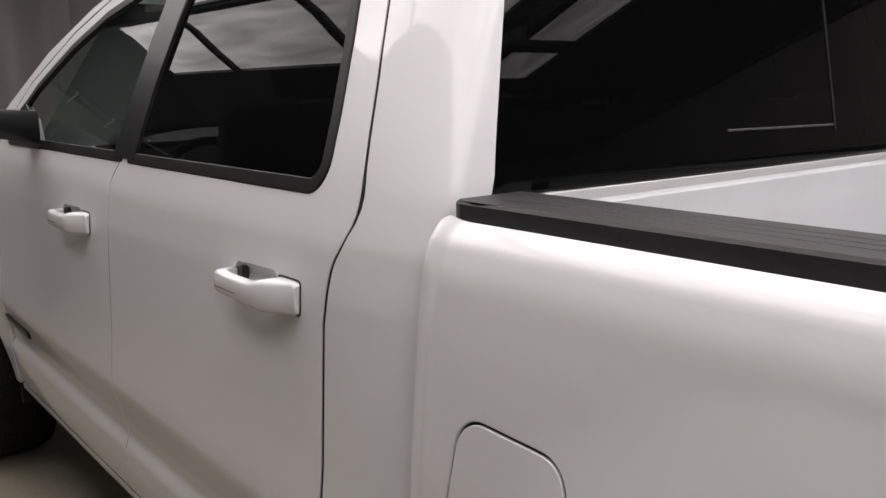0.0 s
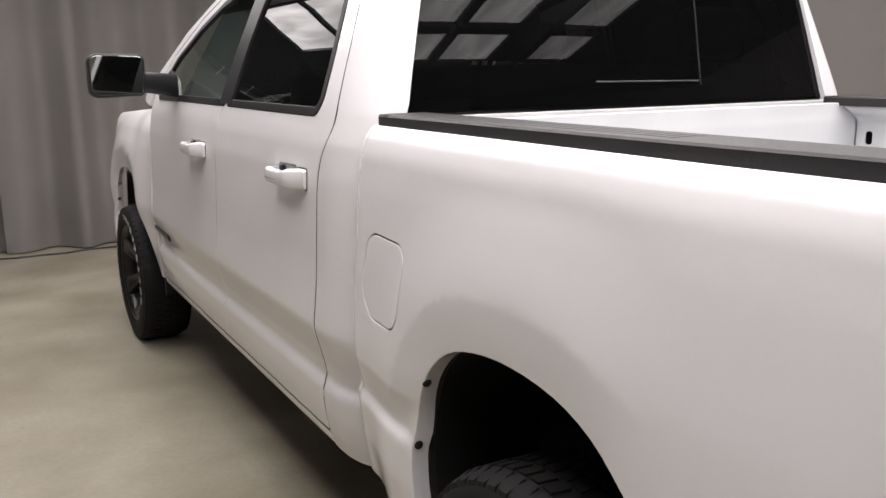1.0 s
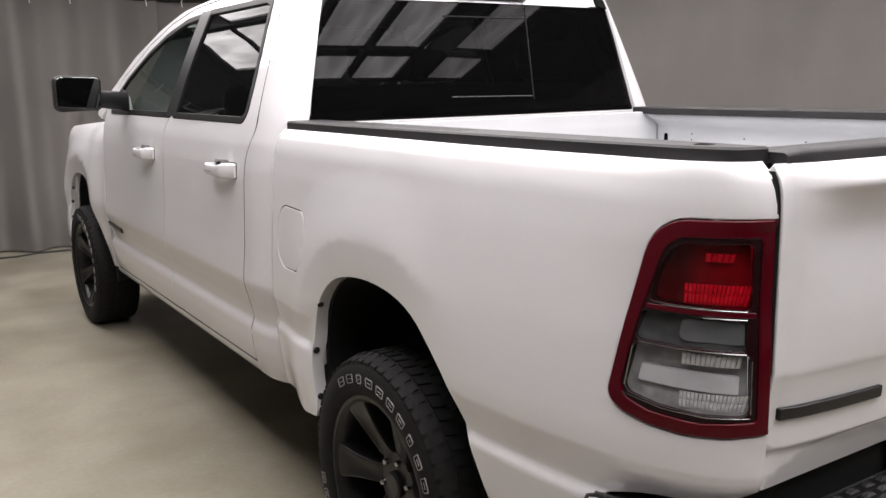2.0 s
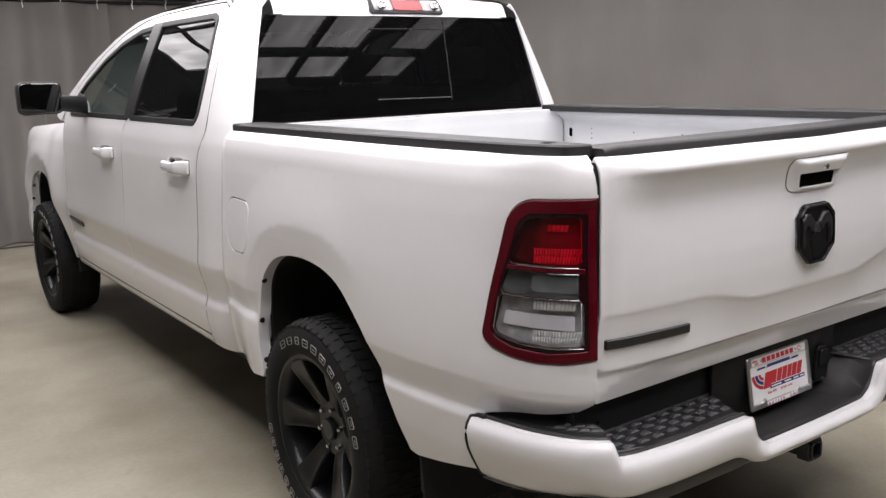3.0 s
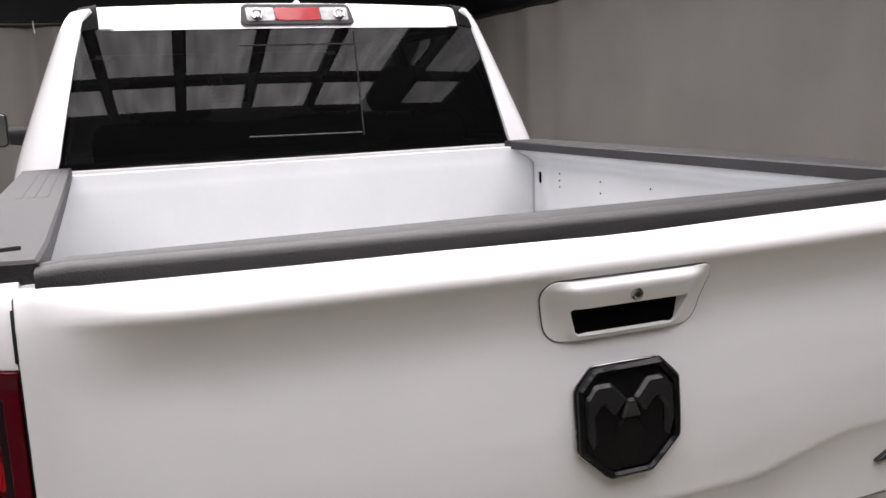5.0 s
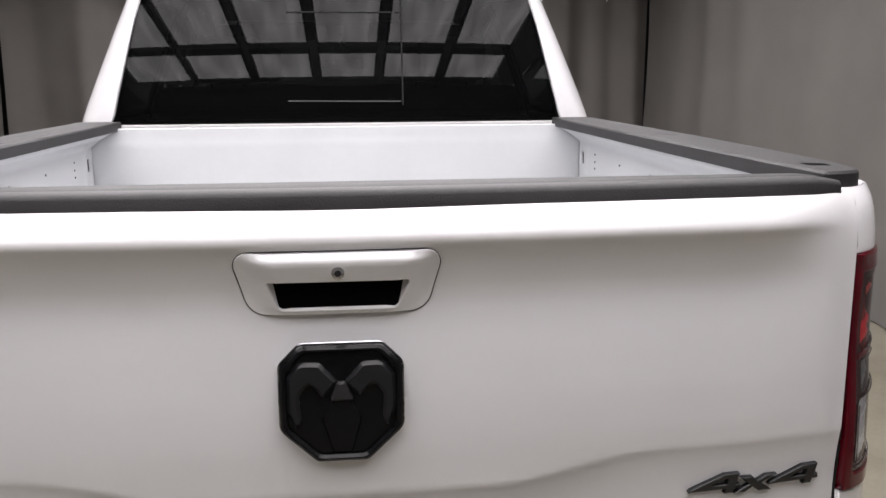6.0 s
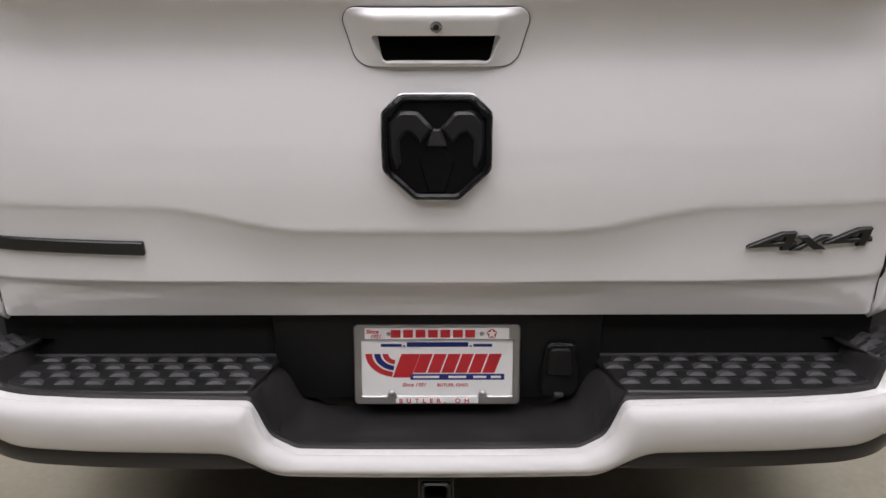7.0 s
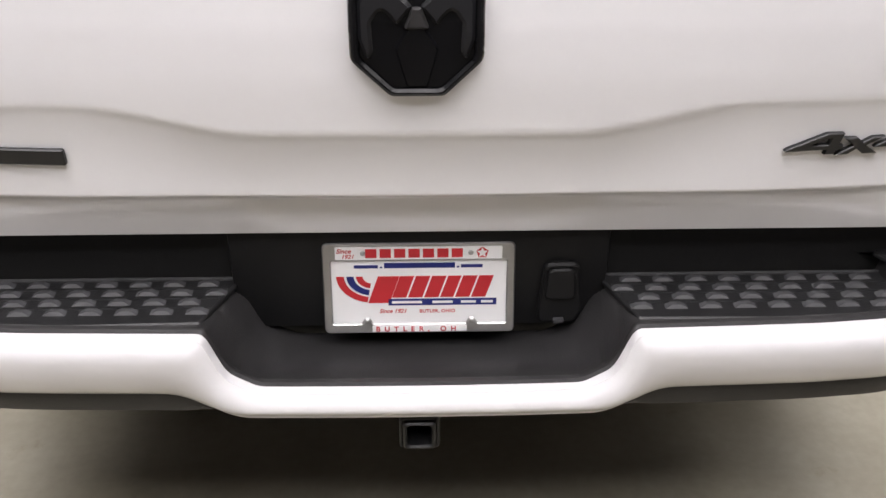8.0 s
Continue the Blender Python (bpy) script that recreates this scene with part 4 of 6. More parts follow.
for pts, hole, x0, sx, z0 in ((FOUR, FOUR_EYE, 0.563, 0.051, 0.9280), (CROSS, None, 0.611, 0.066, 0.9270), (FOUR, FOUR_EYE, 0.700, 0.052, 0.9300)):
    o = rounded(slanted(pts, x0, z0, sx, 0.034), 0.006)
    hs = [rounded(slanted(hole, x0, z0, sx, 0.034), 0.006)] if hole else []
    part("badge_character", solid(o, on_gate(-0.002), 0.011, 0.0015, hs), BLACK_SATIN, tailgate, "black raised character of the 4x4 badge")

# caps over the bed rails and the tailgate
for side in (LEFT, RIGHT):
    plan = [(0.768, 2.0, 0.006), (0.775, 2.012, 0.004), (0.902, 2.008, 0.012), (0.913, 1.985, 0.012), (0.911, 1.7), (0.904, 0.95), (0.887, 0.50), (0.871, 0.26), (0.846, 0.142, 0.048), (0.800, 0.126), (0.772, 0.122, 0.008), (0.767, 0.30), (0.766, 1.0)]
    rail = part("rail_cap", solid(rounded([(side * p[0], *p[1:]) for p in plan], 0.03), lambda u, v, w: (u, v, 1.396 + w), 0.030, 0.0045), BLACK_GRAIN, truck, "black grained plastic cap along the bed rail")
    for k in range(3):
        strip = rounded([(side * (0.796 + 0.026 * k), 1.0, 0.003), (side * (0.811 + 0.026 * k), 1.0, 0.003), (side * (0.812 + 0.027 * k), 1.95, 0.003), (side * (0.797 + 0.027 * k), 1.95, 0.003)], 0.1)
        part("rib", solid(strip, lambda u, v, w: (u, v, 1.4246 + w), 0.0022, 0.0008), BLACK_GRAIN, rail)
    pocket = rounded([(side * 0.797, 0.222, 0.004), (side * 0.834, 0.214, 0.004), (side * 0.836, 0.246, 0.004), (side * 0.800, 0.262, 0.004)], 0.02)
    part("stake_pocket", solid(pocket, lambda u, v, w: (u, v, 1.4165 + w), 0.0101, 0.0003, []), HOLE, rail, "dark stake pocket opening")
rings = []
for x in np.linspace(-0.776, 0.776, 41):
    y0 = 0.038 + 0.064 * x * x
    e = ease((0.776 - abs(x)) / 0.008)
    t = 1.416 + 0.005 * e
    y1 = y0 + (1 - e) * 0.006
    sec = [(y1, 1.392), (y1 + 0.001, t - 0.008), (y1 + 0.004, t - 0.003), (y1 + 0.010, t), (y1 + 0.046, t), (y1 + 0.050, t - 0.0012), (y1 + 0.054, t), (0.156, t), (0.164, t - 0.003), (0.168, t - 0.012), (0.168, 1.375), (0.160, 1.375), (0.12, 1.398)]
    rings.append([(x, y, z) for y, z in sec])
part("gate_cap", loft(rings), BLACK_GRAIN, tailgate, "black grained plastic cap along the tailgate")

# the bed's inside
BED_FLOOR = 0.87
head_ring = rounded([(-0.86, BED_FLOOR), (0.86, BED_FLOOR), (0.86, 1.375, 0.01), (0.80, 1.405, 0.01), (-0.80, 1.405, 0.01), (-0.86, 1.375, 0.01)], 0.03)


def head_surf(x, z):
    y = 1.94 + 0.003 * ease((z - 1.35) / 0.03)
    return x, y, z


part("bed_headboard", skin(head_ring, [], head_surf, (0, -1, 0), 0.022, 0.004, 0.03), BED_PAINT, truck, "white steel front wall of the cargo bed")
for side in (LEFT, RIGHT):
    wall_ring = rounded([(0.17, BED_FLOOR), (0.69, BED_FLOOR), (0.69, 1.09), (1.85, 1.09), (1.85, BED_FLOOR), (1.935, BED_FLOOR), (1.935, 1.394), (0.17, 1.394)], 0.025)
    slot_ring = rounded([(1.874, 1.264, 0.01), (1.900, 1.264, 0.01), (1.900, 1.309, 0.01), (1.874, 1.309, 0.01)], 0.008)

    def wall_surf(y, z, sd=side):
        x = 0.857 + 0.004 * ease((1.845 - y) / 0.012) + 0.006 * ease((1.16 - z) / 0.02) - 0.075 * ease((z - 1.352) / 0.035)
        return sd * x, y, z

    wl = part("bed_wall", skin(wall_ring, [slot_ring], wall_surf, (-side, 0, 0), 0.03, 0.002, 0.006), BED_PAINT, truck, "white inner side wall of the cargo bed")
    part("slot_back", box((0.004, 0.04, 0.058), (side * 0.8635, 1.887, 1.2865), 0.0005), HOLE, wl)
    for y, z in ((1.74, 1.262), (1.74, 1.285), (1.74, 1.31), (1.465, 1.262), (1.465, 1.30), (1.18, 1.30), (1.18, 1.262), (0.80, 1.30)):
        part("rivet_hole", moved(lathe([(0, 0), (0, 0.0035), (0.003, 0.0035), (0.0035, 0.0)], 10), Matrix.Translation((side * 0.8625, y, z)) @ Matrix.Rotation(radians(180 if side > 0 else 0), 4, "Z")), UNDER, wl, "small dark hole")
floor_rings = []
for i, x in enumerate(np.linspace(-0.64, 0.64, 65)):
    rib = 0.012 if (i // 3) % 2 else 0.0
    floor_rings.append([(x, 0.15, BED_FLOOR - 0.03), (x, 0.15, BED_FLOOR + rib - 0.012), (x, 1.95, BED_FLOOR + rib - 0.012), (x, 1.95, BED_FLOOR - 0.03)])
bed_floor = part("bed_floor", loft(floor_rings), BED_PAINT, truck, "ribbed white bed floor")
for sx in (-1, 1):
    for y0, y1 in ((0.15, 0.74), (1.80, 1.95)):
        part("floor_strip", box((0.225, y1 - y0, 0.03), (sx * 0.7525, 0.5 * (y0 + y1), BED_FLOOR - 0.018), 0.002), BED_PAINT, bed_floor)
for side in (LEFT, RIGHT):
    part("wheel_box", box((0.24, 1.15, 0.10), (side * 0.745, AXLE_R, 1.085), 0.04, 3), BED_PAINT, truck)

# rear bumper
half_plan = [(0.998, 0.352), (0.985, 0.28), (0.962, 0.185), (0.925, 0.098), (0.884, 0.039), (0.83, -0.006), (0.76, -0.032), (0.68, -0.042), (0.60, -0.048), (0.40, -0.054), (0.2, -0.060)]
BUMP = Plan([(-x, y) for x, y in half_plan] + [(0, -0.062)] + half_plan[::-1])
BUMP.nx, BUMP.ny = -BUMP.nx, -BUMP.ny
HALF = BUMP.s[-1] / 2
bump_edge = smooth_table([(-0.1, 0.0), (0.0, 0.0), (0.012, 0.014), (0.028, 0.020), (0.3, 0.020)], 0.005)
bump_tuck = smooth_table([(-0.2, 0.0), (0.058, 0.0), (0.085, -0.007), (0.12, -0.024), (0.2, -0.07)], 0.008)
notch_z = smooth_table([(0.0, 0.570), (0.258, 0.570), (0.306, 0.597), (0.322, 0.640), (0.330, 0.670), (0.6, 0.670)], 0.0065)
notch_soft = smooth_table([(0.0, 0.570), (0.27, 0.570), (0.37, 0.670), (0.6, 0.670)], 0.02)


def bump_top(s):
    a = abs(s - HALF)
    return notch_z(a) + 0.046 * ease((a - 0.812) / 0.026)


def bump_low(s):
    a = abs(s - HALF)
    return 0.526 + 0.028 * ease((a - 0.270) / 0.135) - 0.028 * ease((a - 0.86) / 0.35)


edge_s = np.linspace(0.0, 0.40, 260)
edge_z = np.array([notch_z(q) for q in edge_s])


def bump_surf(s, v):
    """v: 0 at the lower edge, 1 at the upper one."""
    t, l = bump_top(s), bump_low(s)
    z = l + (t - l) * v
    a = abs(s - HALF)
    gap = t - z if a > 0.39 else float(np.min(np.hypot(edge_s - a, edge_z - z)))
    d = bump_edge(gap) + bump_tuck(notch_soft(a) + 0.046 * ease((a - 0.76) / 0.18) - z) - 0.012
    d -= 0.012 * ease(1 - v * (t - l) / 0.02)
    x, y = BUMP.at(s, d)
    return x, y, z


grid_v = [0, 0.02, 0.06, 0.12, 0.2, 0.3, 0.4, 0.5, 0.6, 0.7, 0.78, 0.85, 0.90, 0.94, 0.97, 0.99, 1.0]
rows = []
for s in np.linspace(0.0, 2 * HALF, 420):
    row = [bump_surf(s, v) for v in grid_v]
    x, y = BUMP.at(s, -0.035)
    row.append((x, y, row[-1][2] - 0.003))
    xb, yb = BUMP.at(s, -0.05)
    row.insert(0, (xb, yb, row[0][2] + 0.004))
    rows.append(row)
nv = len(rows[0])
bumper = part("bumper", ([p for r in rows for p in r], [(i * nv + k, i * nv + k + 1, (i + 1) * nv + k + 1, (i + 1) * nv + k) for i in range(len(rows) - 1) for k in range(nv - 1)]),
              PAINT, truck, "white painted rear step bumper")
bumper.data.polygons.foreach_set("use_smooth", [True] * len(bumper.data.polygons))

# black lower valance, deck, well and step pads
rows = []
for s in np.linspace(HALF - 0.93, HALF + 0.93, 120):
    l = bump_low(s)
    a = abs(s - HALF)
    drop = 0.025 * ease((a - 0.30) / 0.1) * (1 - 0.7 * ease((a - 0.9) / 0.2)) + 0.002
    row = []
    for d, z in ((-0.018, l + 0.012), (-0.014, l - 0.002), (-0.020, l - drop), (-0.05, l - drop - 0.004), (-0.09, l - drop + 0.01)):
        x, y = BUMP.at(s, d)
        row.append((x, y, z))
    rows.append(row)
part("valance", ([p for r in rows for p in r], [(i * 5 + k, (i + 1) * 5 + k, (i + 1) * 5 + k + 1, i * 5 + k + 1) for i in range(len(rows) - 1) for k in range(4)]), STEP_BLACK, bumper, "black lower valance")
rows = []
for s in np.linspace(0.0, 2 * HALF, 420):
    t = bump_top(s)
    a = abs(s - HALF)
    row = []
    for d, dz in ((-0.030, -0.002), (-0.034, 0.003), (-0.042, 0.004), (-0.050, -0.001)):
        x, y = BUMP.at(s, d)
        row.append((x, y, t + dz))
    x, y = BUMP.at(s, -0.05)
    back = 0.125 if a < 0.80 else 0.125 + (a - 0.80) * 0.8
    # the well narrows towards its back wall
    zm, zb = (bump_top(HALF + math.copysign(a + q * ease((0.5 - a) / 0.12), s - HALF)) - 0.007 for q in (0.018, 0.042))
    xi = x if a < 0.8 else x * 0.975
    row += [(xi, y * 0.6 + back * 0.4, zm), (xi * (1 if a < 0.85 else 0.86), max(y, back), zb)]
    rows.append(row)
nv = len(rows[0])
part("deck", ([p for r in rows for p in r], [(i * nv + k, i * nv + k + 1, (i + 1) * nv + k + 1, (i + 1) * nv + k) for i in range(len(rows) - 1) for k in range(nv - 1)]), STEP_DECK, bumper, "black plastic bumper deck with a sunken well")
for side in (LEFT, RIGHT):
    end = [bump_surf(HALF + side * (HALF - 0.001), v) for v in np.linspace(0.0, 1.0, 14)]
    lip = [BUMP.at(HALF + side * (HALF - 0.004 - 0.012 * k), -0.022) for k in range(1, 4)]
    end += [(x, y, bump_top(HALF + side * HALF) + 0.002) for x, y in lip]
    part("end_seal", tube([(x - side * 0.003, y + 0.003, z) for x, y, z in end], 0.006, 8), TRIM, bumper, "black edging at the bumper end")
for side in (LEFT, RIGHT):
    part("corner_bracket", box((0.10, 0.16, 0.09), (side * 0.80, 0.26, 0.650), 0.01), UNDER, bumper)
part("backing", box((1.66, 0.03, 0.30), (0, 0.146, 0.665), 0.004), UNDER, bumper)
part("backing", box((0.62, 0.012, 0.20), (0, 0.112, 0.69), 0.004), SMOOTH_BLACK, bumper)
for side in (LEFT, RIGHT):
    pad_ring = rounded([(side * 0.343, -0.002, 0.006), (side * 0.298, 0.122, 0.008), (side * 0.800, 0.122, 0.006), (side * 0.792, 0.030, 0.006), (side * 0.70, 0.002), (side * 0.55, -0.006)], 0.03)
    pad = part("step_pad", solid(pad_ring, lambda u, v, w: (u, v, 0.6625 + 0.05 * v + w), 0.009, 0.003), STEP_BLACK, truck, "black tread pad with rows of raised lugs")
    part("pad_ridge", tube([(side * 0.300, 0.121, 0.678), (side * 0.80, 0.121, 0.678)], 0.0028, 6), STEP_RIB, pad)
    for r in range(4):
        y = 0.0395 + r * 0.0258
        part("ledge", tube([(side * (0.336 - 0.010 * r), y, 0.6717 + 0.05 * y), (side * 0.788, y, 0.6717 + 0.05 * y)], 0.0014, 6), STEP_BLACK, pad)
    lug_mesh = None
    spots = [(0.352 + c * 0.0555 + (0.0278 if r % 2 else 0) - 0.010 * r, 0.0275 + r * 0.0258, 0.6715 + 0.05 * (0.0275 + r * 0.0258)) for r in range(4) for c in range(9)]
    spots = [q for q in spots if q[0] < 0.775]
    away = lambda a, d: BUMP.at(HALF + side * a, d)
    cpad_ring = rounded([(*away(0.842, -0.050), 0.008), away(0.92, -0.050), away(1.0, -0.050), away(1.08, -0.050), (*away(1.16, -0.052), 0.01), (*away(1.16, -0.080), 0.01), away(1.06, -0.115), away(0.95, -0.135), (*away(0.842, -0.150), 0.008)], 0.025)
    cpad = part("step_pad", solid(cpad_ring, lambda u, v, w: (u, v, 0.708 + w), 0.008, 0.003), STEP_BLACK, truck, "black tread pad on the bumper corner")
    for d, z in ((-0.054, 0.716), (-0.064, 0.7165)):
        part("pad_ridge", tube([(*away(a, d), z) for a in np.linspace(0.85, 1.15, 16)], 0.0022, 6), STEP_BLACK, cpad)
    corner_spots = [(away(a + 0.022 * r, -0.083 - 0.024 * r)[0] * side, away(a + 0.022 * r, -0.083 - 0.024 * r)[1], 0.716) for r in range(2) for a in (0.868, 0.912, 0.956, 1.0)[:4 - r]]
    for owner, group in ((pad, spots), (cpad, corner_spots)):
        for x, y, z in group:
            if lug_mesh is None:
                w, d = 0.0178, 0.0070
                vs = [(sx * w * k, sy * d * (k if sy < 0 else 1), zz) for zz, k in ((0.0, 1.0), (0.0048, 0.42)) for sx, sy in ((-1, -1), (1, -1), (1, 1), (-1, 1))]
                first_lug = part("lug", (vs, [(4, 5, 6, 7), (0, 1, 5, 4), (1, 2, 6, 5), (2, 3, 7, 6), (3, 0, 4, 7)]), STEP_RIB, owner)
                lug_mesh = first_lug.data
            else:
                first_lug = new("lug", lug_mesh)
                first_lug.parent = owner
            first_lug.location = (side * x, y, z)
            first_lug.rotation_euler.z = side * 0.55 if owner is cpad else 0.0

# number plate place: a dealer's plate in a chrome frame
plate_tilt = Matrix.Translation((-0.002, 0.096, 0.6725)) @ Matrix.Diagonal((0.985, 1, 0.945, 1)) @ Matrix.Rotation(radians(-9), 4, "X")


def on_plate(off):
    def f(u, v, w):
        return plate_tilt @ Vector((u, -off - w, v))
    return f


pw, ph = 0.157, 0.081
plate = part("dealer_plate", solid(rounded([(-pw, -ph, 0.008), (pw, -ph, 0.008), (pw, ph, 0.008), (-pw, ph, 0.008)], 0.02), on_plate(0), 0.003, 0.0005), PLATE_WHITE, truck, "white dealer plate with red and blue print in a chrome frame")
frame_hole = rounded([(-0.146, -0.066, 0.003), (-0.098, -0.066, 0.003), (-0.092, -0.056, 0.003), (-0.084, -0.056, 0.003), (-0.078, -0.066, 0.003), (0.078, -0.066, 0.003), (0.084, -0.056, 0.003), (0.092, -0.056, 0.003), (0.098, -0.066, 0.003), (0.146, -0.066, 0.003), (0.146, 0.052, 0.003), (-0.146, 0.052, 0.003)], 0.01)
part("frame", solid(rounded([(-0.160, -0.084, 0.009), (0.160, -0.084, 0.009), (0.160, 0.084, 0.009), (-0.160, 0.084, 0.009)], 0.02), on_plate(0.002), 0.006, 0.0022, [frame_hole]), STEEL, plate, "chrome plate frame")
part("frame_strip", solid(rounded([(-0.138, 0.055, 0.002), (0.138, 0.055, 0.002), (0.138, 0.078, 0.002), (-0.138, 0.078, 0.002)], 0.05), on_plate(0.0075), 0.0012, 0.0003), PLATE_WHITE, plate)
part("frame_strip", solid(rounded([(-0.080, -0.081, 0.001), (0.080, -0.081, 0.001), (0.080, -0.0695, 0.001), (-0.080, -0.0695, 0.001)], 0.05), on_plate(0.0075), 0.0012, 0.0003), PLATE_WHITE, plate)


def bar(u0, v0, u1, v1, material, off, lean=0.0, name="print_bar"):
    h = v1 - v0
    part(name, solid(rounded([(u0, v0), (u1, v0), (u1 + lean * h, v1), (u0 + lean * h, v1)], 0.2), on_plate(off), 0.0005, 0.0001), material, plate)


def lettering(text, u, v, size, material, off, lean=0.0, spread=1.0):
    c = bpy.data.curves.new("print", "FONT")
    c.body, c.size, c.align_x, c.shear, c.space_character = text, size, "LEFT", lean, spread
    c.extrude = 0.0002
    c.offset = size * 0.022
    ob = bpy.data.objects.new("print", c)
    scene.collection.objects.link(ob)
    bpy.context.view_layer.update()
    me = bpy.data.meshes.new_from_object(ob.evaluated_get(bpy.context.evaluated_depsgraph_get()))
    scene.collection.objects.unlink(ob)
    bpy.data.objects.remove(ob)
    m = plate_tilt @ Matrix.Translation((u, -off, v)) @ Matrix.Rotation(radians(90), 4, "X")
    data = [m @ x.co for x in me.vertices], [tuple(p.vertices) for p in me.polygons]
    part("print", data, material, plate)


for k in range(7):
    bar(-0.088 + k * 0.0237, 0.0585, -0.0695 + k * 0.0237, 0.0745, PLATE_RED, 0.0089)
lettering("Since", -0.136, 0.0672, 0.0115, PLATE_RED, 0.0091, 0.3)
lettering("1921", -0.128, 0.0575, 0.0105, PLATE_RED, 0.0091, 0.3)
star = [(0.105 + (0.0095 if k % 2 == 0 else 0.0045) * math.sin(k * math.pi / 5), 0.0665 + (0.0095 if k % 2 == 0 else 0.0045) * math.cos(k * math.pi / 5)) for k in range(10)]
pent = rounded([(0.105 + 0.0105 * math.sin(k * 2 * math.pi / 5), 0.0665 + 0.0105 * math.cos(k * 2 * math.pi / 5)) for k in range(5)], 0.02)
part("print_mark", solid(pent, on_plate(0.0089), 0.0004, 0.0001), PLATE_RED, plate)
part("print_mark", solid(rounded(star, 0.02), on_plate(0.0093), 0.0004, 0.0001), PLATE_WHITE, plate)
u = -0.108
for w, h in ((0.040, 0.006), (0.004, 0.003), (0.118, 0.0095), (0.004, 0.003), (0.036, 0.006)):
    bar(u, 0.037, u + w, 0.037 + h, PLATE_BLUE, 0.003)
    u += w + 0.003
for k, (u0, w) in enumerate(((-0.086, 0.036), (-0.046, 0.024), (-0.019, 0.024), (0.008, 0.024), (0.035, 0.022), (0.060, 0.024), (0.087, 0.024))):
    bar(u0, -0.018 if k else -0.028, u0 + w, 0.022, PLATE_RED, 0.003, 0.35)
bar(-0.052, -0.033, 0.130, -0.0205, PLATE_BLUE, 0.003)
for k, w in enumerate((0.056, 0.038, 0.028, 0.022)):
    bar((-0.046, 0.022, 0.070, 0.104)[k], -0.029, (-0.046, 0.022, 0.070, 0.104)[k] + w * 0.9, -0.0245, PLATE_WHITE, 0.0037)
for r0, r1, material in ((0.060, 0.047, PLATE_RED), (0.043, 0.031, PLATE_BLUE), (0.027, 0.016, PLATE_RED)):
    arc = [(-0.078 + r0 * math.cos(a), 0.022 + r0 * math.sin(a) * 0.82) for a in np.linspace(math.pi, 1.5 * math.pi - 0.15, 12)] + [(-0.078 + r1 * math.cos(a), 0.022 + r1 * math.sin(a) * 0.82) for a in np.linspace(1.5 * math.pi - 0.15, math.pi, 12)]
    part("print_mark", solid(rounded([(u, v) for u, v in arc], 0.01), on_plate(0.003), 0.0005, 0.0001), material, plate)
lettering("Since 1921", -0.068, -0.047, 0.0105, PLATE_RED, 0.0033, 0.35)
lettering("BUTLER, OHIO", 0.0, -0.047, 0.0088, PLATE_RED, 0.0033, 0.0, 1.05)
lettering("BUTLER, OH", -0.074, -0.0800, 0.0130, PLATE_RED, 0.0089, 0.0, 2.1)
for u0, v0 in ((-0.088, -0.061), (0.088, -0.061), (-0.092, 0.0665), (0.086, 0.0665)):
    screw = moved(lathe([(0, 0.0), (0, 0.0028), (0.003, 0.0028), (0.0046, 0.0015), (0.0048, 0.0)], 14), plate_tilt @ Matrix.Translation((u0, -0.0075, v0)) @ Matrix.Rotation(radians(-90), 4, "Z"))
    part("screw", screw, STEEL, plate)

# trailer socket and hitch receiver
sock = rounded([(0.198, 0.600, 0.016), (0.262, 0.600, 0.016), (0.270, 0.625, 0.01), (0.262, 0.715, 0.014), (0.204, 0.715, 0.014), (0.196, 0.625, 0.01)], 0.012)
socket = part("trailer_socket", solid(sock, lambda u, v, w: (u, 0.106 - w, v), 0.012, 0.004), SMOOTH_BLACK, truck, "black trailer socket with a hinged lid")
part("lid", solid(rounded([(0.205, 0.650, 0.01), (0.258, 0.650, 0.01), (0.254, 0.708, 0.012), (0.210, 0.708, 0.012)], 0.012), lambda u, v, w: (u, 0.094 - w, v), 0.008, 0.003), SMOOTH_BLACK, socket)
part("tab", box((0.018, 0.01, 0.008), (0.232, 0.090, 0.607), 0.002), STEP_RIB, socket)
sq = lambda h: rounded([(-h, -h, 0.008), (h, -h, 0.008), (h, h, 0.008), (-h, h, 0.008)], 0.02)
hitch = part("hitch_receiver", solid(sq(0.027), lambda u, v, w: (-0.004 + u, 0.50 - w, 0.474 + v), 0.545, 0.003, [sq(0.0205)]), BLACK_SATIN, truck, "black square hitch receiver tube")
part("collar", solid(sq(0.033), lambda u, v, w: (-0.004 + u, 0.0 - w, 0.474 + v), 0.038, 0.004, [sq(0.0275)]), BLACK_SATIN, hitch)
part("plug_back", box((0.05, 0.004, 0.05), (-0.004, 0.06, 0.474), 0.001), UNDER, hitch)
part("crossbeam", box((1.25, 0.09, 0.10), (0, 0.22, 0.50), 0.02), UNDER, truck, "dark hitch crossbeam")

# ---- cab ----
def back_y(z):
    return 2.03 + 0.172 * max(0.0, z - 1.42)


def side_surf(y, z):
    x = side_x(z)
    # the flank draws in towards the cab's rear and, low down, towards the front wheel
    x -= 0.010 * ease((2.20 - y) / 0.15) if z < 1.40 else 0
    return -x, y, z


def fender_surf(y, z):
    top = smooth_table_f(z)
    x = top + flare(y, z, AXLE_F, 1.040) - 0.03 * ease((y - 5.68) / 0.3)
    return -x, y, z


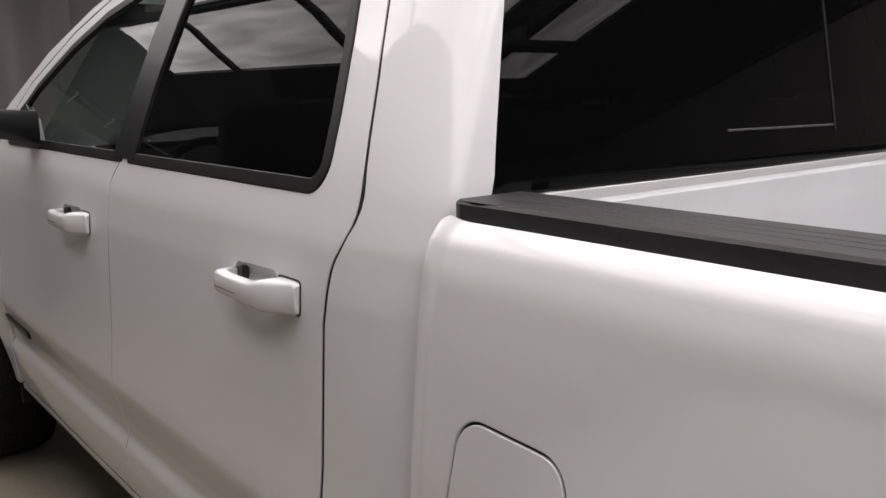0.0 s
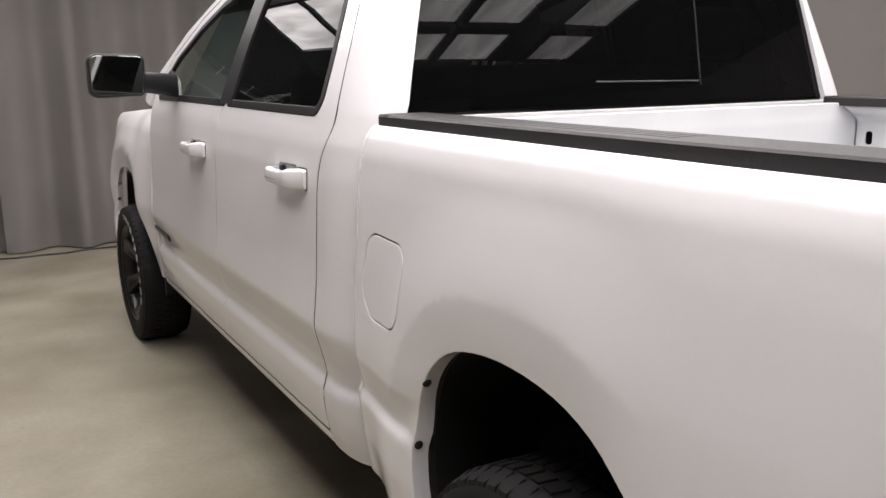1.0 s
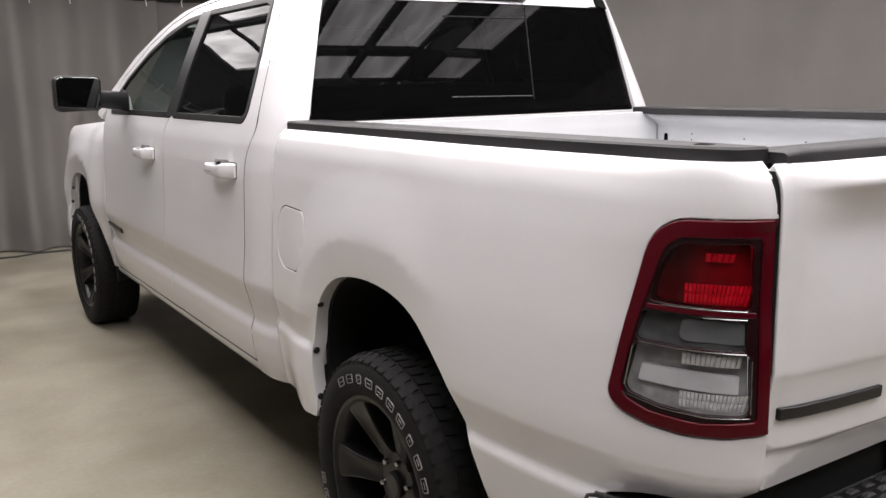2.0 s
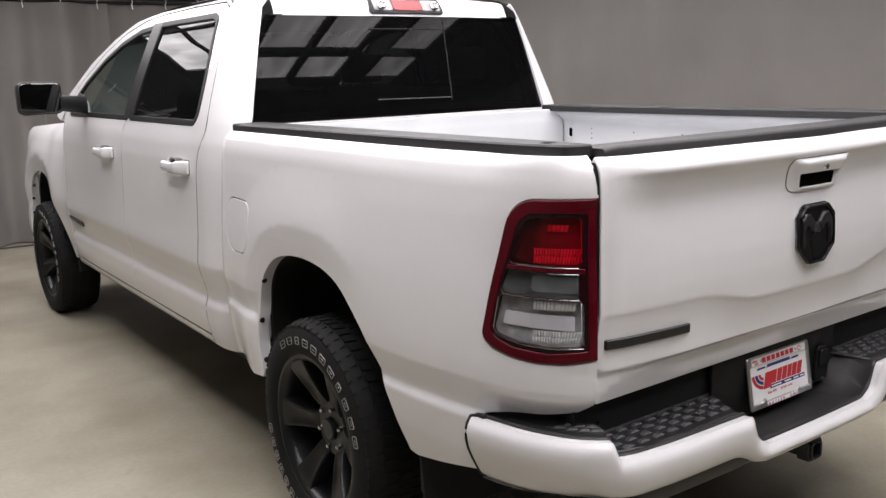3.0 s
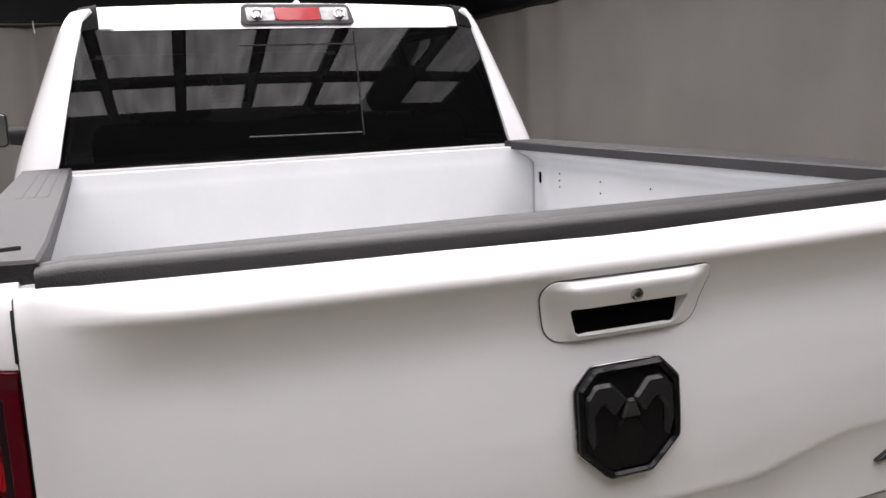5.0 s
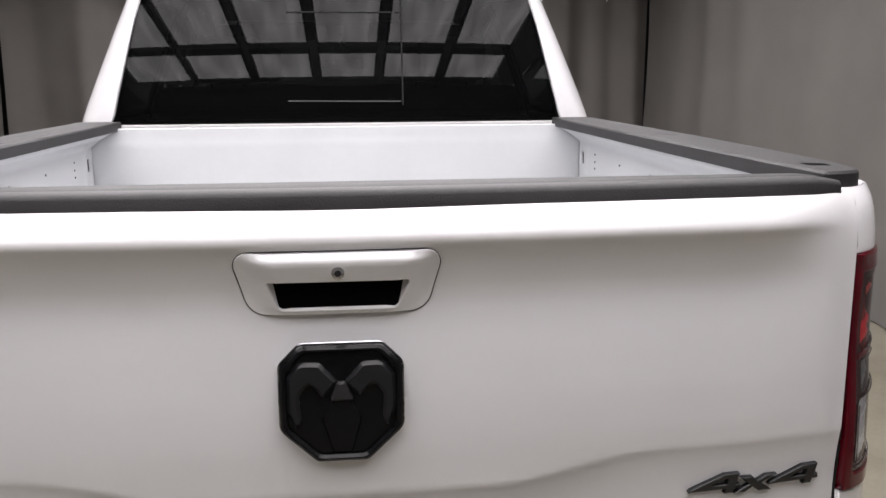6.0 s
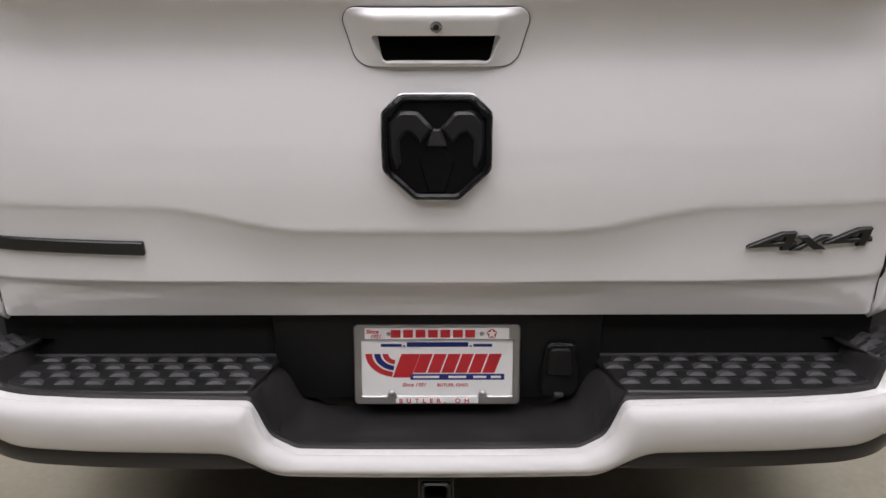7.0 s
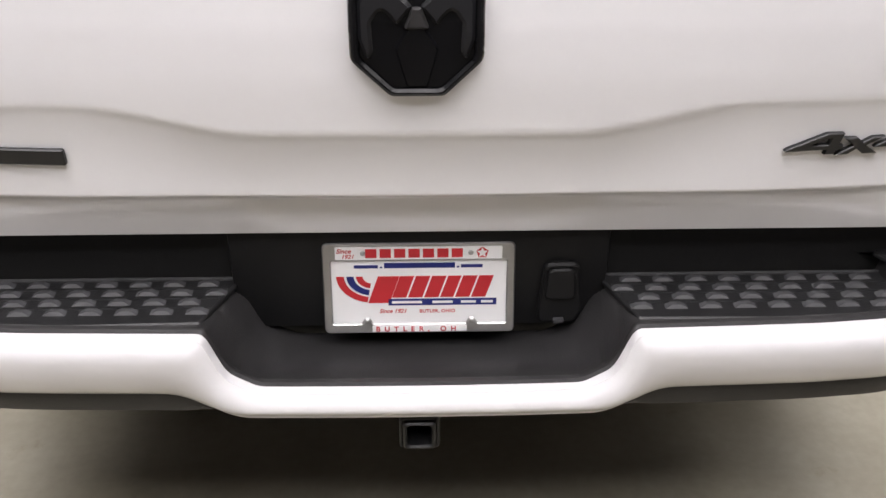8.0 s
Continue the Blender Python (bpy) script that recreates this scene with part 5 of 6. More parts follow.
smooth_table_f = smooth_table([(1.36, 0.84), (1.33, 0.90), (1.30, 0.935), (1.25, 0.965), (1.15, 0.985), (1.0, 0.997), (0.85, 1.006), (0.80, 1.002), (0.72, 0.988), (0.62, 0.985), (0.5, 0.972)], 0.014)

rear_door_out = [(2.268, 0.497, 0.012), (2.275, 0.60), (2.272, 0.75), (2.265, 0.95), (2.262, 1.20), (2.245, 1.30, 0.10), (2.185, 1.385, 0.12), (2.20, 1.46), (2.235, 1.60), (2.275, 1.75), (2.325, 1.905, 0.03), (2.40, 1.932, 0.05), (2.8, 1.938), (3.215, 1.932, 0.01),
                 (3.245, 1.70), (3.29, 1.42), (3.3385, 1.36, 0.03), (3.3385, 0.497, 0.012)]
front_door_out = [(3.341, 0.497, 0.012), (3.341, 1.36, 0.03), (3.296, 1.42), (3.251, 1.70), (3.221, 1.930, 0.01), (3.45, 1.918), (3.75, 1.865, 0.2), (4.05, 1.772), (4.40, 1.612), (4.612, 1.44, 0.02), (4.606, 1.385, 0.03), (4.60, 1.15), (4.60, 0.62), (4.53, 0.497, 0.02)]
rear_win = [(2.290, 1.408, 0.10), (2.308, 1.54), (2.335, 1.66), (2.392, 1.872, 0.03), (2.45, 1.892, 0.03), (3.16, 1.895, 0.012), (3.225, 1.60), (3.245, 1.408, 0.01)]
front_win = [(3.285, 1.408, 0.01), (3.265, 1.62), (3.235, 1.888, 0.012), (3.48, 1.876), (3.76, 1.822, 0.2), (4.02, 1.738), (4.30, 1.612), (4.46, 1.50, 0.03), (4.42, 1.408, 0.03)]


def off_side(d):
    def f(y, z):
        e = 1e-3
        p = np.array(side_surf(y, z))
        b = np.array(side_surf(y, z + e)) - np.array(side_surf(y, z - e))
        n = np.array((-b[2], 0, b[0]))
        n /= np.linalg.norm(n)
        return tuple(p + n * d)
    return f


def cup_ring(y0, z0):
    return rounded([(y0 - 0.055, z0 - 0.022, 0.02), (y0 + 0.118, z0 - 0.020, 0.02), (y0 + 0.124, z0 + 0.031, 0.02), (y0 - 0.050, z0 + 0.036, 0.02)], 0.012)


def door_handle(y0, z0, pick, door):
    """A pull handle over a scooped cup: a tall rear foot on the door and a bowed grip that meets the door again in front."""
    x0 = -side_x(z0) + 0.001
    rings = []
    for t in np.linspace(0, 1, 34):
        y = y0 - 0.134 + 0.268 * t
        tip = 0.80 + 0.20 * math.sqrt(ease(t / 0.04))
        nose = math.sqrt(max(0.0, 1 - max(0.0, (t - 0.90) / 0.101) ** 2))
        top = (0.029 - 0.011 * ease((t - 0.22) / 0.26) + 0.003 * ease((t - 0.75) / 0.15)) * tip
        low = (-0.030 + 0.006 * ease((t - 0.2) / 0.6)) * tip
        mid = 0.5 * (top + low)
        top, low = mid + (top - mid) * (0.45 + 0.55 * nose), mid + (low - mid) * (0.45 + 0.55 * nose)
        reach = 0.010 + 0.036 * ease(t / 0.34) ** 0.8 * (0.25 + 0.75 * nose) + 0.002
        hollow = ease((t - 0.34) / 0.08) * ease((0.92 - t) / 0.05)
        back = -0.004 + 0.030 * hollow
        back = min(back, reach - 0.012)
        r = 0.42 * min(top - low, reach - back)
        r = min(r, 0.013)
        sec = [(back, low + 0.3 * r), (back + 0.3 * r, low), (reach - r, low)]
        sec += [(reach - r + r * math.sin(a), low + r - r * math.cos(a)) for a in (0.45, 0.9, 1.3)]
        sec += [(reach, mid)]
        sec += [(reach - r + r * math.cos(a), top - r + r * math.sin(a)) for a in (0.27, 0.67, 1.12)]
        sec += [(reach - r, top), (back + 0.3 * r, top), (back, top - 0.3 * r)]
        rings.append([(x0 - dx, y, z0 + dz) for dx, dz in sec])
    part("handle", pick(loft(rings)), PAINT, door, "white pull handle")
    line = [(x0 - 0.0465, y0 + 0.022 + 0.085 * t, z0 - 0.010 + 0.001 * t) for t in np.linspace(0, 1, 6)]
    part("handle_line", pick(tube(line, 0.0018, 6)), TRIM, door)
    edge = [off_side(0.0004)(p[0], p[1]) for p in grown(rounded([(y0 - 0.134, z0 - 0.029, 0.008), (y0 - 0.06, z0 - 0.028), (y0 - 0.06, z0 + 0.030), (y0 - 0.134, z0 + 0.030, 0.008)], 0.012), 0.0014)]
    part("handle_seal", pick(tube(edge, 0.0016, 6, True)), TRIM, door)
    part("handle_cup", pick(skin(grown(cup_ring(y0, z0), 0.002), [], lambda y, z: (off_side(-0.004 - 0.022 * max(0.0, 1 - ((y - y0 - 0.034) / 0.09) ** 2) * max(0.0, 1 - ((z - z0 - 0.006) / 0.032) ** 2))(y, z)), (-1, 0, 0), 0.012, 0.001, 0.002)), PAINT, door)
    dark = rounded([(y0 + 0.114, z0 - 0.004, 0.006), (y0 + 0.114, z0 + 0.022, 0.008), (y0 + 0.088, z0 + 0.024, 0.006), (y0 + 0.092, z0 - 0.006, 0.006)], 0.012)
    part("handle_catch", pick(solid(dark, lambda u, v, w: (-side_x(v) + 0.022 - w, u, v), 0.022, 0.001)), DASH, door)


for side in (LEFT, RIGHT):
    pick = (lambda d: d) if side == LEFT else mirrored
    for which, out, win, hy in (("rear_door", rear_door_out, rear_win, 2.468), ("front_door", front_door_out, front_win, 3.62)):
        o, wring = rounded(out, 0.024), rounded(win, 0.02)
        trim_out = wring
        wring = grown(wring, -0.027)
        door = part(which, pick(skin(o, [trim_out, cup_ring(hy, 1.230)], side_surf, (-1, 0, 0), 0.028, 0.002, 0.03, 0.01, CREASE)), PAINT, truck, "closed white door with a black window surround")
        seal = [(side_surf(p[0], p[1])[0] + 0.0052, p[0], p[1]) for p in grown(o, 0.0032)]
        part("door_seal", pick(tube(seal, 0.0046, 6, True)), UNDER, door, "dark seal in the door gap")
        part("window_trim", pick(skin(trim_out, [wring], off_side(0.003), (-1, 0, 0), 0.02, 0.003, 0.012)), TRIM, door, "black rubber window surround")
        p = part("window", pick(skin(wring, [], off_side(-0.006), (-1, 0, 0), 0.05, 0.0002, 0.0012)), GLASS_DARK if which == "rear_door" else GLASS_LIGHT, door, "very dark tinted window" if which == "rear_door" else "lightly tinted window")
        p.visible_shadow = which == "rear_door"
        door_handle(hy, 1.230, pick, door)
        if which == "front_door":
            bz = rounded([(4.285, 0.728, 0.003), (4.58, 0.740, 0.003), (4.58, 0.768, 0.003), (4.285, 0.757, 0.003)], 0.05)
            part("badge", pick(solid(bz, lambda u, v, w: (-side_x(v) + 0.004 - w, u, v), 0.014, 0.003)), BLACK_SATIN, door, "black bar badge")
    # black pillar strip between the two windows
    strip = rounded([(3.145, 1.893), (3.285, 1.893), (3.325, 1.62), (3.345, 1.418), (3.195, 1.418), (3.19, 1.60)], 0.03)
    part("pillar_strip", pick(skin(strip, [], off_side(0.0045), (-1, 0, 0), 0.03, 0.002, 0.008)), BLACK_SATIN, truck, "black strip over the door pillar")
    # cab frame round the doors
    frame_out = rounded([(2.26, 1.905, 0.06), (2.42, 1.956, 0.08), (2.9, 1.962), (3.3, 1.957), (3.62, 1.925, 0.3), (3.95, 1.842, 0.3), (4.30, 1.718), (4.62, 1.545), (4.86, 1.40, 0.02), (4.70, 1.37, 0.02), (4.62, 1.44), (4.40, 1.617), (4.05, 1.777), (3.75, 1.870, 0.2), (3.45, 1.923), (3.22, 1.936), (2.8, 1.943), (2.40, 1.937, 0.05), (2.318, 1.909, 0.03)], 0.03)
    part("roof_rail", pick(skin(frame_out, [], side_surf, (-1, 0, 0.4), 0.03, 0.002, 0.03)), PAINT, truck)
    # sill under the doors
    sill_rings = []
    for y in np.linspace(2.25, 4.56, 30):
        sill_rings.append([(-0.968, y, 0.489), (-0.966, y, 0.470), (-0.955, y, 0.452), (-0.935, y, 0.444), (-0.80, y, 0.444), (-0.80, y, 0.489)])
    part("sill", pick(loft(sill_rings)), PAINT, truck, "white sill under the doors")
    # cab corner with its rear pillar: u runs from the rear glass round to the flank
    A, B = 0.085, 0.17

    def corner_surf(u, z):
        xs, yb = side_x(z), back_y(z)
        xs -= 0.010 * ease((2.20 - (yb + B)) / 0.15) if z < 1.40 else 0
        if u <= 0:
            return -(xs - A) - u, yb, z
        arc = 0.5 * math.pi * 0.5 * (A + B)
        if u < arc:
            t = 0.5 * math.pi * u / arc
            return -(xs - A) - A * math.sin(t), yb + B * (1 - math.cos(t)), z
        return -xs, yb + B + (u - arc), z
    ARC = 0.5 * math.pi * 0.5 * (A + B)
    yu = lambda y, z: ARC + (y - back_y(z) - B) if y > back_y(z) + B else ARC * math.acos(1 - (y - back_y(z)) / B) / (0.5 * math.pi)
    seam = [(2.260, 0.450), (2.267, 0.60), (2.264, 0.75), (2.257, 0.95), (2.254, 1.20), (2.237, 1.30, 0.10), (2.177, 1.385, 0.12), (2.192, 1.46), (2.227, 1.60), (2.268, 1.75), (2.318, 1.903)]
    glass_edge = [(1.895, 0.690), (1.862, 0.699), (1.75, 0.728), (1.60, 0.765), (1.45, 0.80), (1.415, 0.812)]
    gu = lambda z, x: -((x) - (side_x(z) - A)) * -1 if x < side_x(z) - A else ARC * (math.asin(min(1, (x - (side_x(z) - A)) / A)) / (0.5 * math.pi))
    cab_out = [(yu(p[0], p[1]), *p[1:]) for p in seam] + [(yu(2.30, 1.93), 1.93, 0.02), (gu(1.93, 0.66), 1.935, 0.01)] + [(gu(z, x), z) for z, x in glass_edge] + [(-0.06, 1.395), (-0.06, 1.36), (0.03, 1.33, 0.01), (0.03, 0.450)]
    corner_part = part("cab_corner", pick(skin(rounded(cab_out, 0.022), [], corner_surf, (-0.7, -0.7, 0), 0.02, 0.002, 0.03, None, CREASE)), PAINT, truck, "white cab corner and rear pillar")

# roof with its rear brow, ditch strips and rear wall
roof_path = [(2.092, 1.862), (2.100, 1.885), (2.112, 1.915), (2.135, 1.940), (2.18, 1.956), (2.30, 1.968), (2.6, 1.982), (3.0, 1.986), (3.4, 1.972), (3.7, 1.940), (3.9, 1.898), (4.0, 1.866)]
roof_d = dense(np.array(roof_path), 8)


def roof_drop(x):
    a = abs(x) / 0.70
    return 0.016 * a * a + 0.03 * ease((a - 0.93) / 0.12)


rows = []
for x in np.linspace(-0.705, 0.705, 61):
    rows.append([(x, y + 0.035 * (x / 0.7) ** 2 * ease((2.3 - y) / 0.2), z - roof_drop(x) * ease((z - 1.86) / 0.06)) for y, z in roof_d])
m = len(rows[0])
part("roof", ([p for r in rows for p in r], [(i * m + k, (i + 1) * m + k, (i + 1) * m + k + 1, i * m + k + 1) for i in range(60) for k in range(m - 1)]), PAINT, truck, "white roof")
for side in (LEFT, RIGHT):
    pts = []
    for y, z in roof_d[4:-6]:
        yy = y + 0.035 * ease((2.3 - y) / 0.2)
        n = 0.004
        pts.append([(side * 0.640, yy - n * ease((2.2 - y) / 0.1), z - 0.004), (side * 0.643, yy - 0.020 * ease((2.2 - y) / 0.1), z - roof_drop(0.655) - 0.004 + 0.016 * ease((2.24 - y) / 0.08)), (side * 0.697, yy - 0.020 * ease((2.2 - y) / 0.1), z - roof_drop(0.68) - 0.004 + 0.017 * ease((2.24 - y) / 0.08)), (side * 0.701, yy, z - 0.02)])
    part("ditch_strip", loft(pts), MATTE_BLACK, truck, "black strip in the roof ditch")

glass_ring = rounded([(-0.812, 1.416, 0.012), (0.812, 1.416, 0.012), (0.805, 1.45), (0.770, 1.60), (0.733, 1.75), (0.704, 1.862, 0.015), (-0.704, 1.862, 0.015), (-0.733, 1.75), (-0.770, 1.60), (-0.805, 1.45)], 0.03)


def glass_surf(x, z):
    return x, back_y(z) - 0.006 + 0.024 * (x / 0.8) ** 2, z


rear_window = part("rear_window", skin(glass_ring, [], glass_surf, (0, -1, 0), 0.05, 0.0005, 0.004), GLASS_REAR, truck, "very dark rear window with a sliding middle pane")
part("blackout", skin(grown(glass_ring, 0.006), [grown(glass_ring, -0.018)], lambda x, z: (x, glass_surf(x, z)[1] + 0.0045, z), (0, -1, 0), 0.03, 0.0005, 0.002), BLACK_SATIN, rear_window)
for pts, r in (([(-0.19, 1.492), (0.215, 1.488)], 0.0025), ([(0.222, 1.475), (0.222, 1.85)], 0.003), ([(-0.19, 1.805), (0.215, 1.805)], 0.003)):
    line = [(x, glass_surf(x, z)[1] - 0.001, z) for x, z in ((pts[0][0] + (pts[1][0] - pts[0][0]) * t, pts[0][1] + (pts[1][1] - pts[0][1]) * t) for t in np.linspace(0, 1, 8))]
    part("slider_frame", tube(line, r, 8), STEP_RIB if r == 0.0025 else UNDER, rear_window)
part("glass_sill", skin(rounded([(-0.83, 1.385), (0.83, 1.385), (0.82, 1.413), (-0.82, 1.413)], 0.04), [], lambda x, z: (x, 2.022 + 0.014 * (x / 0.8) ** 2 - 0.02 * ease((1.408 - z) / 0.02), z), (0, -1, 0), 0.02, 0.002, 0.03), PAINT, truck)
part("cab_back", box((1.62, 0.03, 0.95), (0, 2.09, 0.92), 0.01), PAINT, truck)

# high brake lamp
stop_ring = rounded([(-0.182, 1.872, 0.014), (0.226, 1.872, 0.014), (0.214, 1.950, 0.022), (-0.170, 1.950, 0.022)], 0.02)


def stop_place(u, v, w):
    return u, float(np.interp(v, (1.87, 1.90, 1.95), (2.098, 2.108, 2.142))) - w, v


stop = part("brake_lamp", solid(stop_ring, stop_place, 0.016, 0.005, (), 0.02), BLACK_GRAIN, truck, "high brake lamp in a black surround")
for u0, u1 in ((-0.160, -0.060), (-0.058, 0.102), (0.104, 0.204)):
    ring = rounded([(u0, 1.888, 0.008), (u1, 1.888, 0.008), (u1, 1.936, 0.008), (u0, 1.936, 0.008)], 0.02)
    if u0 == -0.058:
        part("red_lens", solid(ring, lambda u, v, w: stop_place(u, v, w + 0.012), 0.008, 0.003, (), 0.02), LENS_RED, stop, "red middle lens")
        continue
    part("lens_bed", solid(ring, lambda u, v, w: stop_place(u, v, w + 0.012), 0.006, 0.002, (), 0.02), LAMP_MID, stop, "grey cargo lamp bowl")
    c = u0 + 0.036 if u0 < 0 else u1 - 0.036
    part("lens_ring", moved(lathe([(0.021, -0.010), (0.021, 0.004), (0.017, 0.006), (0.014, 0.003), (0.013, -0.010)], 24), Matrix.Translation((c, 2.084, 1.911)) @ Matrix.Rotation(radians(-28), 4, "X") @ Matrix.Rotation(radians(-90), 4, "Z")), CHROME, stop, "round chrome lamp ring")
    part("lens_eye", moved(lathe([(0.0, 0.003), (0.008, 0.002), (0.014, -0.002), (0.014, -0.012)], 20), Matrix.Translation((c, 2.084, 1.911)) @ Matrix.Rotation(radians(-28), 4, "X") @ Matrix.Rotation(radians(-90), 4, "Z")), LAMP_WHITE, stop)

fin_rings = []
for t in np.linspace(0, 1, 9):
    h, wd = 0.046 * ease(t / 0.8) * (1 - 0.4 * ease((t - 0.85) / 0.15)) + 0.004, 0.034 * (0.55 + 0.45 * math.sin(math.pi * min(1, t + 0.25)))
    fin_rings.append([(0.15 + sx * wd * k, 2.64 + 0.17 * (1 - t), 1.975 + h * q) for sx, k, q in ((-1, 1.0, -0.2), (-1, 0.75, 0.4), (-1, 0.42, 0.92), (1, 0.42, 0.92), (1, 0.75, 0.4), (1, 1.0, -0.2))])
part("roof_antenna", loft(fin_rings), PAINT, truck, "white fin antenna on the roof")

# windscreen, bonnet, wings and nose
ws = []
for t in np.linspace(0, 1, 12):
    y, z, hw = 4.0 + 0.84 * t, 1.866 - 0.50 * t, 0.70 + 0.13 * t
    ws.append([(x * hw, y - 0.16 * x * x * t - 0.04 * x * x, z) for x in np.linspace(-1, 1, 21)])
p = part("windscreen", loft(ws, False, False), GLASS_LIGHT, truck, "clear windscreen")
p.visible_shadow = False
hood = []
for t in np.linspace(0, 1, 16):
    y = 4.78 + 1.05 * t
    hood.append([(x * 0.86, y + 0.03 * (1 - x * x) * (1 if t > 0.5 else 0), 1.365 - 0.06 * t - 0.05 * ease((t - 0.8) / 0.2) - 0.05 * abs(x) ** 3 + 0.02 * math.exp(-((abs(x) - 0.55) / 0.12) ** 2)) for x in np.linspace(-1, 1, 25)])
part("bonnet", loft(hood, False, False), PAINT, truck, "white bonnet")
fender_out = rounded([(4.607, 1.352), (4.607, 0.62), (4.600, 0.48), (4.655, 0.475)] + arch_points(AXLE_F) + [(5.72, 0.55), (5.88, 0.60), (5.90, 1.0), (5.86, 1.24, 0.05), (5.70, 1.30), (4.9, 1.352)], 0.03)
for side in (LEFT, RIGHT):
    pick = (lambda d: d) if side == LEFT else mirrored
    wing = part("front_wing", pick(skin(fender_out, [], fender_surf, (-1, 0, 0), 0.03, 0.003, 0.022)), PAINT, truck, "white front wing with a bare wheel arch")
    for a in (150, 130, 45, 28, 12):
        w = radians(a)
        part("arch_bolt", pick(moved(lathe([(0.0, 0.0), (0.011, 0.0), (0.011, 0.006), (0.006, 0.011), (0.0, 0.011)], 12), Matrix.Translation((-1.012, AXLE_F + 0.43 * math.cos(w), 0.58 + 0.42 * math.sin(w))) @ Matrix.Rotation(-w, 4, "X") @ Matrix.Rotation(radians(90), 4, "Z") @ Matrix.Translation((-0.012, 0, 0)))), TRIM, wing)
    part("arch_liner", pick(arch_liner(AXLE_F)), UNDER, truck)
    part("arch_back", pick(arch_back(AXLE_F)), UNDER, truck)
part("nose", box((1.84, 0.10, 0.72), (0, 5.86, 0.92), 0.05, 3), PAINT, truck)
part("underbody", box((1.56, 2.75, 0.20), (0, 3.25, 0.40), 0.03), UNDER, truck, "dark underbody")
# unseen box and spare tyre, added to keep light from under the bed
part("rear_light_block", box((1.30, 1.55, 0.22), (0, 1.06, 0.60), 0.03), UNDER, truck)
part("spare_tyre", moved(lathe([(0.20, -0.10), (0.33, -0.12), (0.37, -0.08), (0.38, 0.0), (0.37, 0.08), (0.33, 0.10), (0.20, 0.10)], 40, "z"), Matrix.Translation((0, 0.82, 0.50))), TYRE, truck, "unseen dark spare tyre, added under the bed to block light")
part("cab_floor", box((1.80, 2.6, 0.05), (0, 3.4, 0.53), 0.01), UNDER, truck)
for side in (LEFT, RIGHT):
    part("frame_beam", box((0.09, 5.2, 0.14), (side * 0.45, 3.0, 0.42), 0.01), UNDER, truck)
    flap = rounded([(side * 0.60, 0.30, 0.02), (side * 0.965, 0.30, 0.02), (side * 0.965, 0.56), (side * 0.60, 0.62)], 0.04)
    part("rear_shield", solid(flap, lambda u, v, w: (u, 0.640 - 0.10 * (0.6 - v) + w, v), 0.012, 0.003), UNDER, truck)

# door mirrors
for side in (LEFT, RIGHT):
    pick = (lambda d: d) if side == LEFT else mirrored
    rings = []
    for t, sc, dy in ((0, 0.93, -0.055), (0.1, 0.985, -0.052), (0.3, 1.0, -0.03), (0.6, 0.97, 0.02), (0.85, 0.84, 0.06), (1, 0.55, 0.085)):
        ring = rounded([(-0.118, -0.094, 0.035), (0.118, -0.088, 0.03), (0.118, 0.090, 0.03), (-0.118, 0.094, 0.04)], 0.05)
        rings.append([(-1.212 + u * sc, 4.03 + dy + 0.05 * (u + 0.135), 1.525 + v * sc) for u, v in [ring[int(i * len(ring) / 32)] for i in range(32)]])
    mirror = part("door_mirror", pick(loft(rings)), BLACK_SATIN, truck, "black door mirror on a broad arm")
    ring = rounded([(-0.107, -0.083, 0.03), (0.107, -0.078, 0.025), (0.107, 0.080, 0.025), (-0.107, 0.084, 0.03)], 0.02)
    part("mirror_glass", pick(solid(ring, lambda u, v, w: (-1.212 + u, 3.978 + 0.05 * (u + 0.135) - w, 1.525 + v), 0.004, 0.001)), MIRROR, mirror, "mirror glass")
    arm = []
    for t in np.linspace(0, 1, 8):
        x, y, z, h = -1.105 + 0.16 * t, 4.05 + 0.06 * t, 1.496 - 0.02 * t, 0.045 + 0.006 * t
        arm.append([(x, y - 0.05, z - h), (x, y - 0.06, z - h * 0.5), (x, y - 0.06, z + h * 0.6), (x, y - 0.045, z + h), (x, y + 0.045, z + h), (x, y + 0.06, z + h * 0.5), (x, y + 0.06, z - h * 0.5), (x, y + 0.045, z - h)])
    part("mirror_arm", pick(loft(arm)), BLACK_SATIN, mirror)
    sail = rounded([(4.02, 1.405, 0.01), (4.47, 1.405, 0.02), (4.46, 1.50, 0.02), (4.38, 1.55), (4.20, 1.50)], 0.03)
    part("mirror_foot", pick(skin(sail, [], off_side(0.006), (-1, 0, 0), 0.03, 0.003, 0.02)), BLACK_SATIN, mirror)

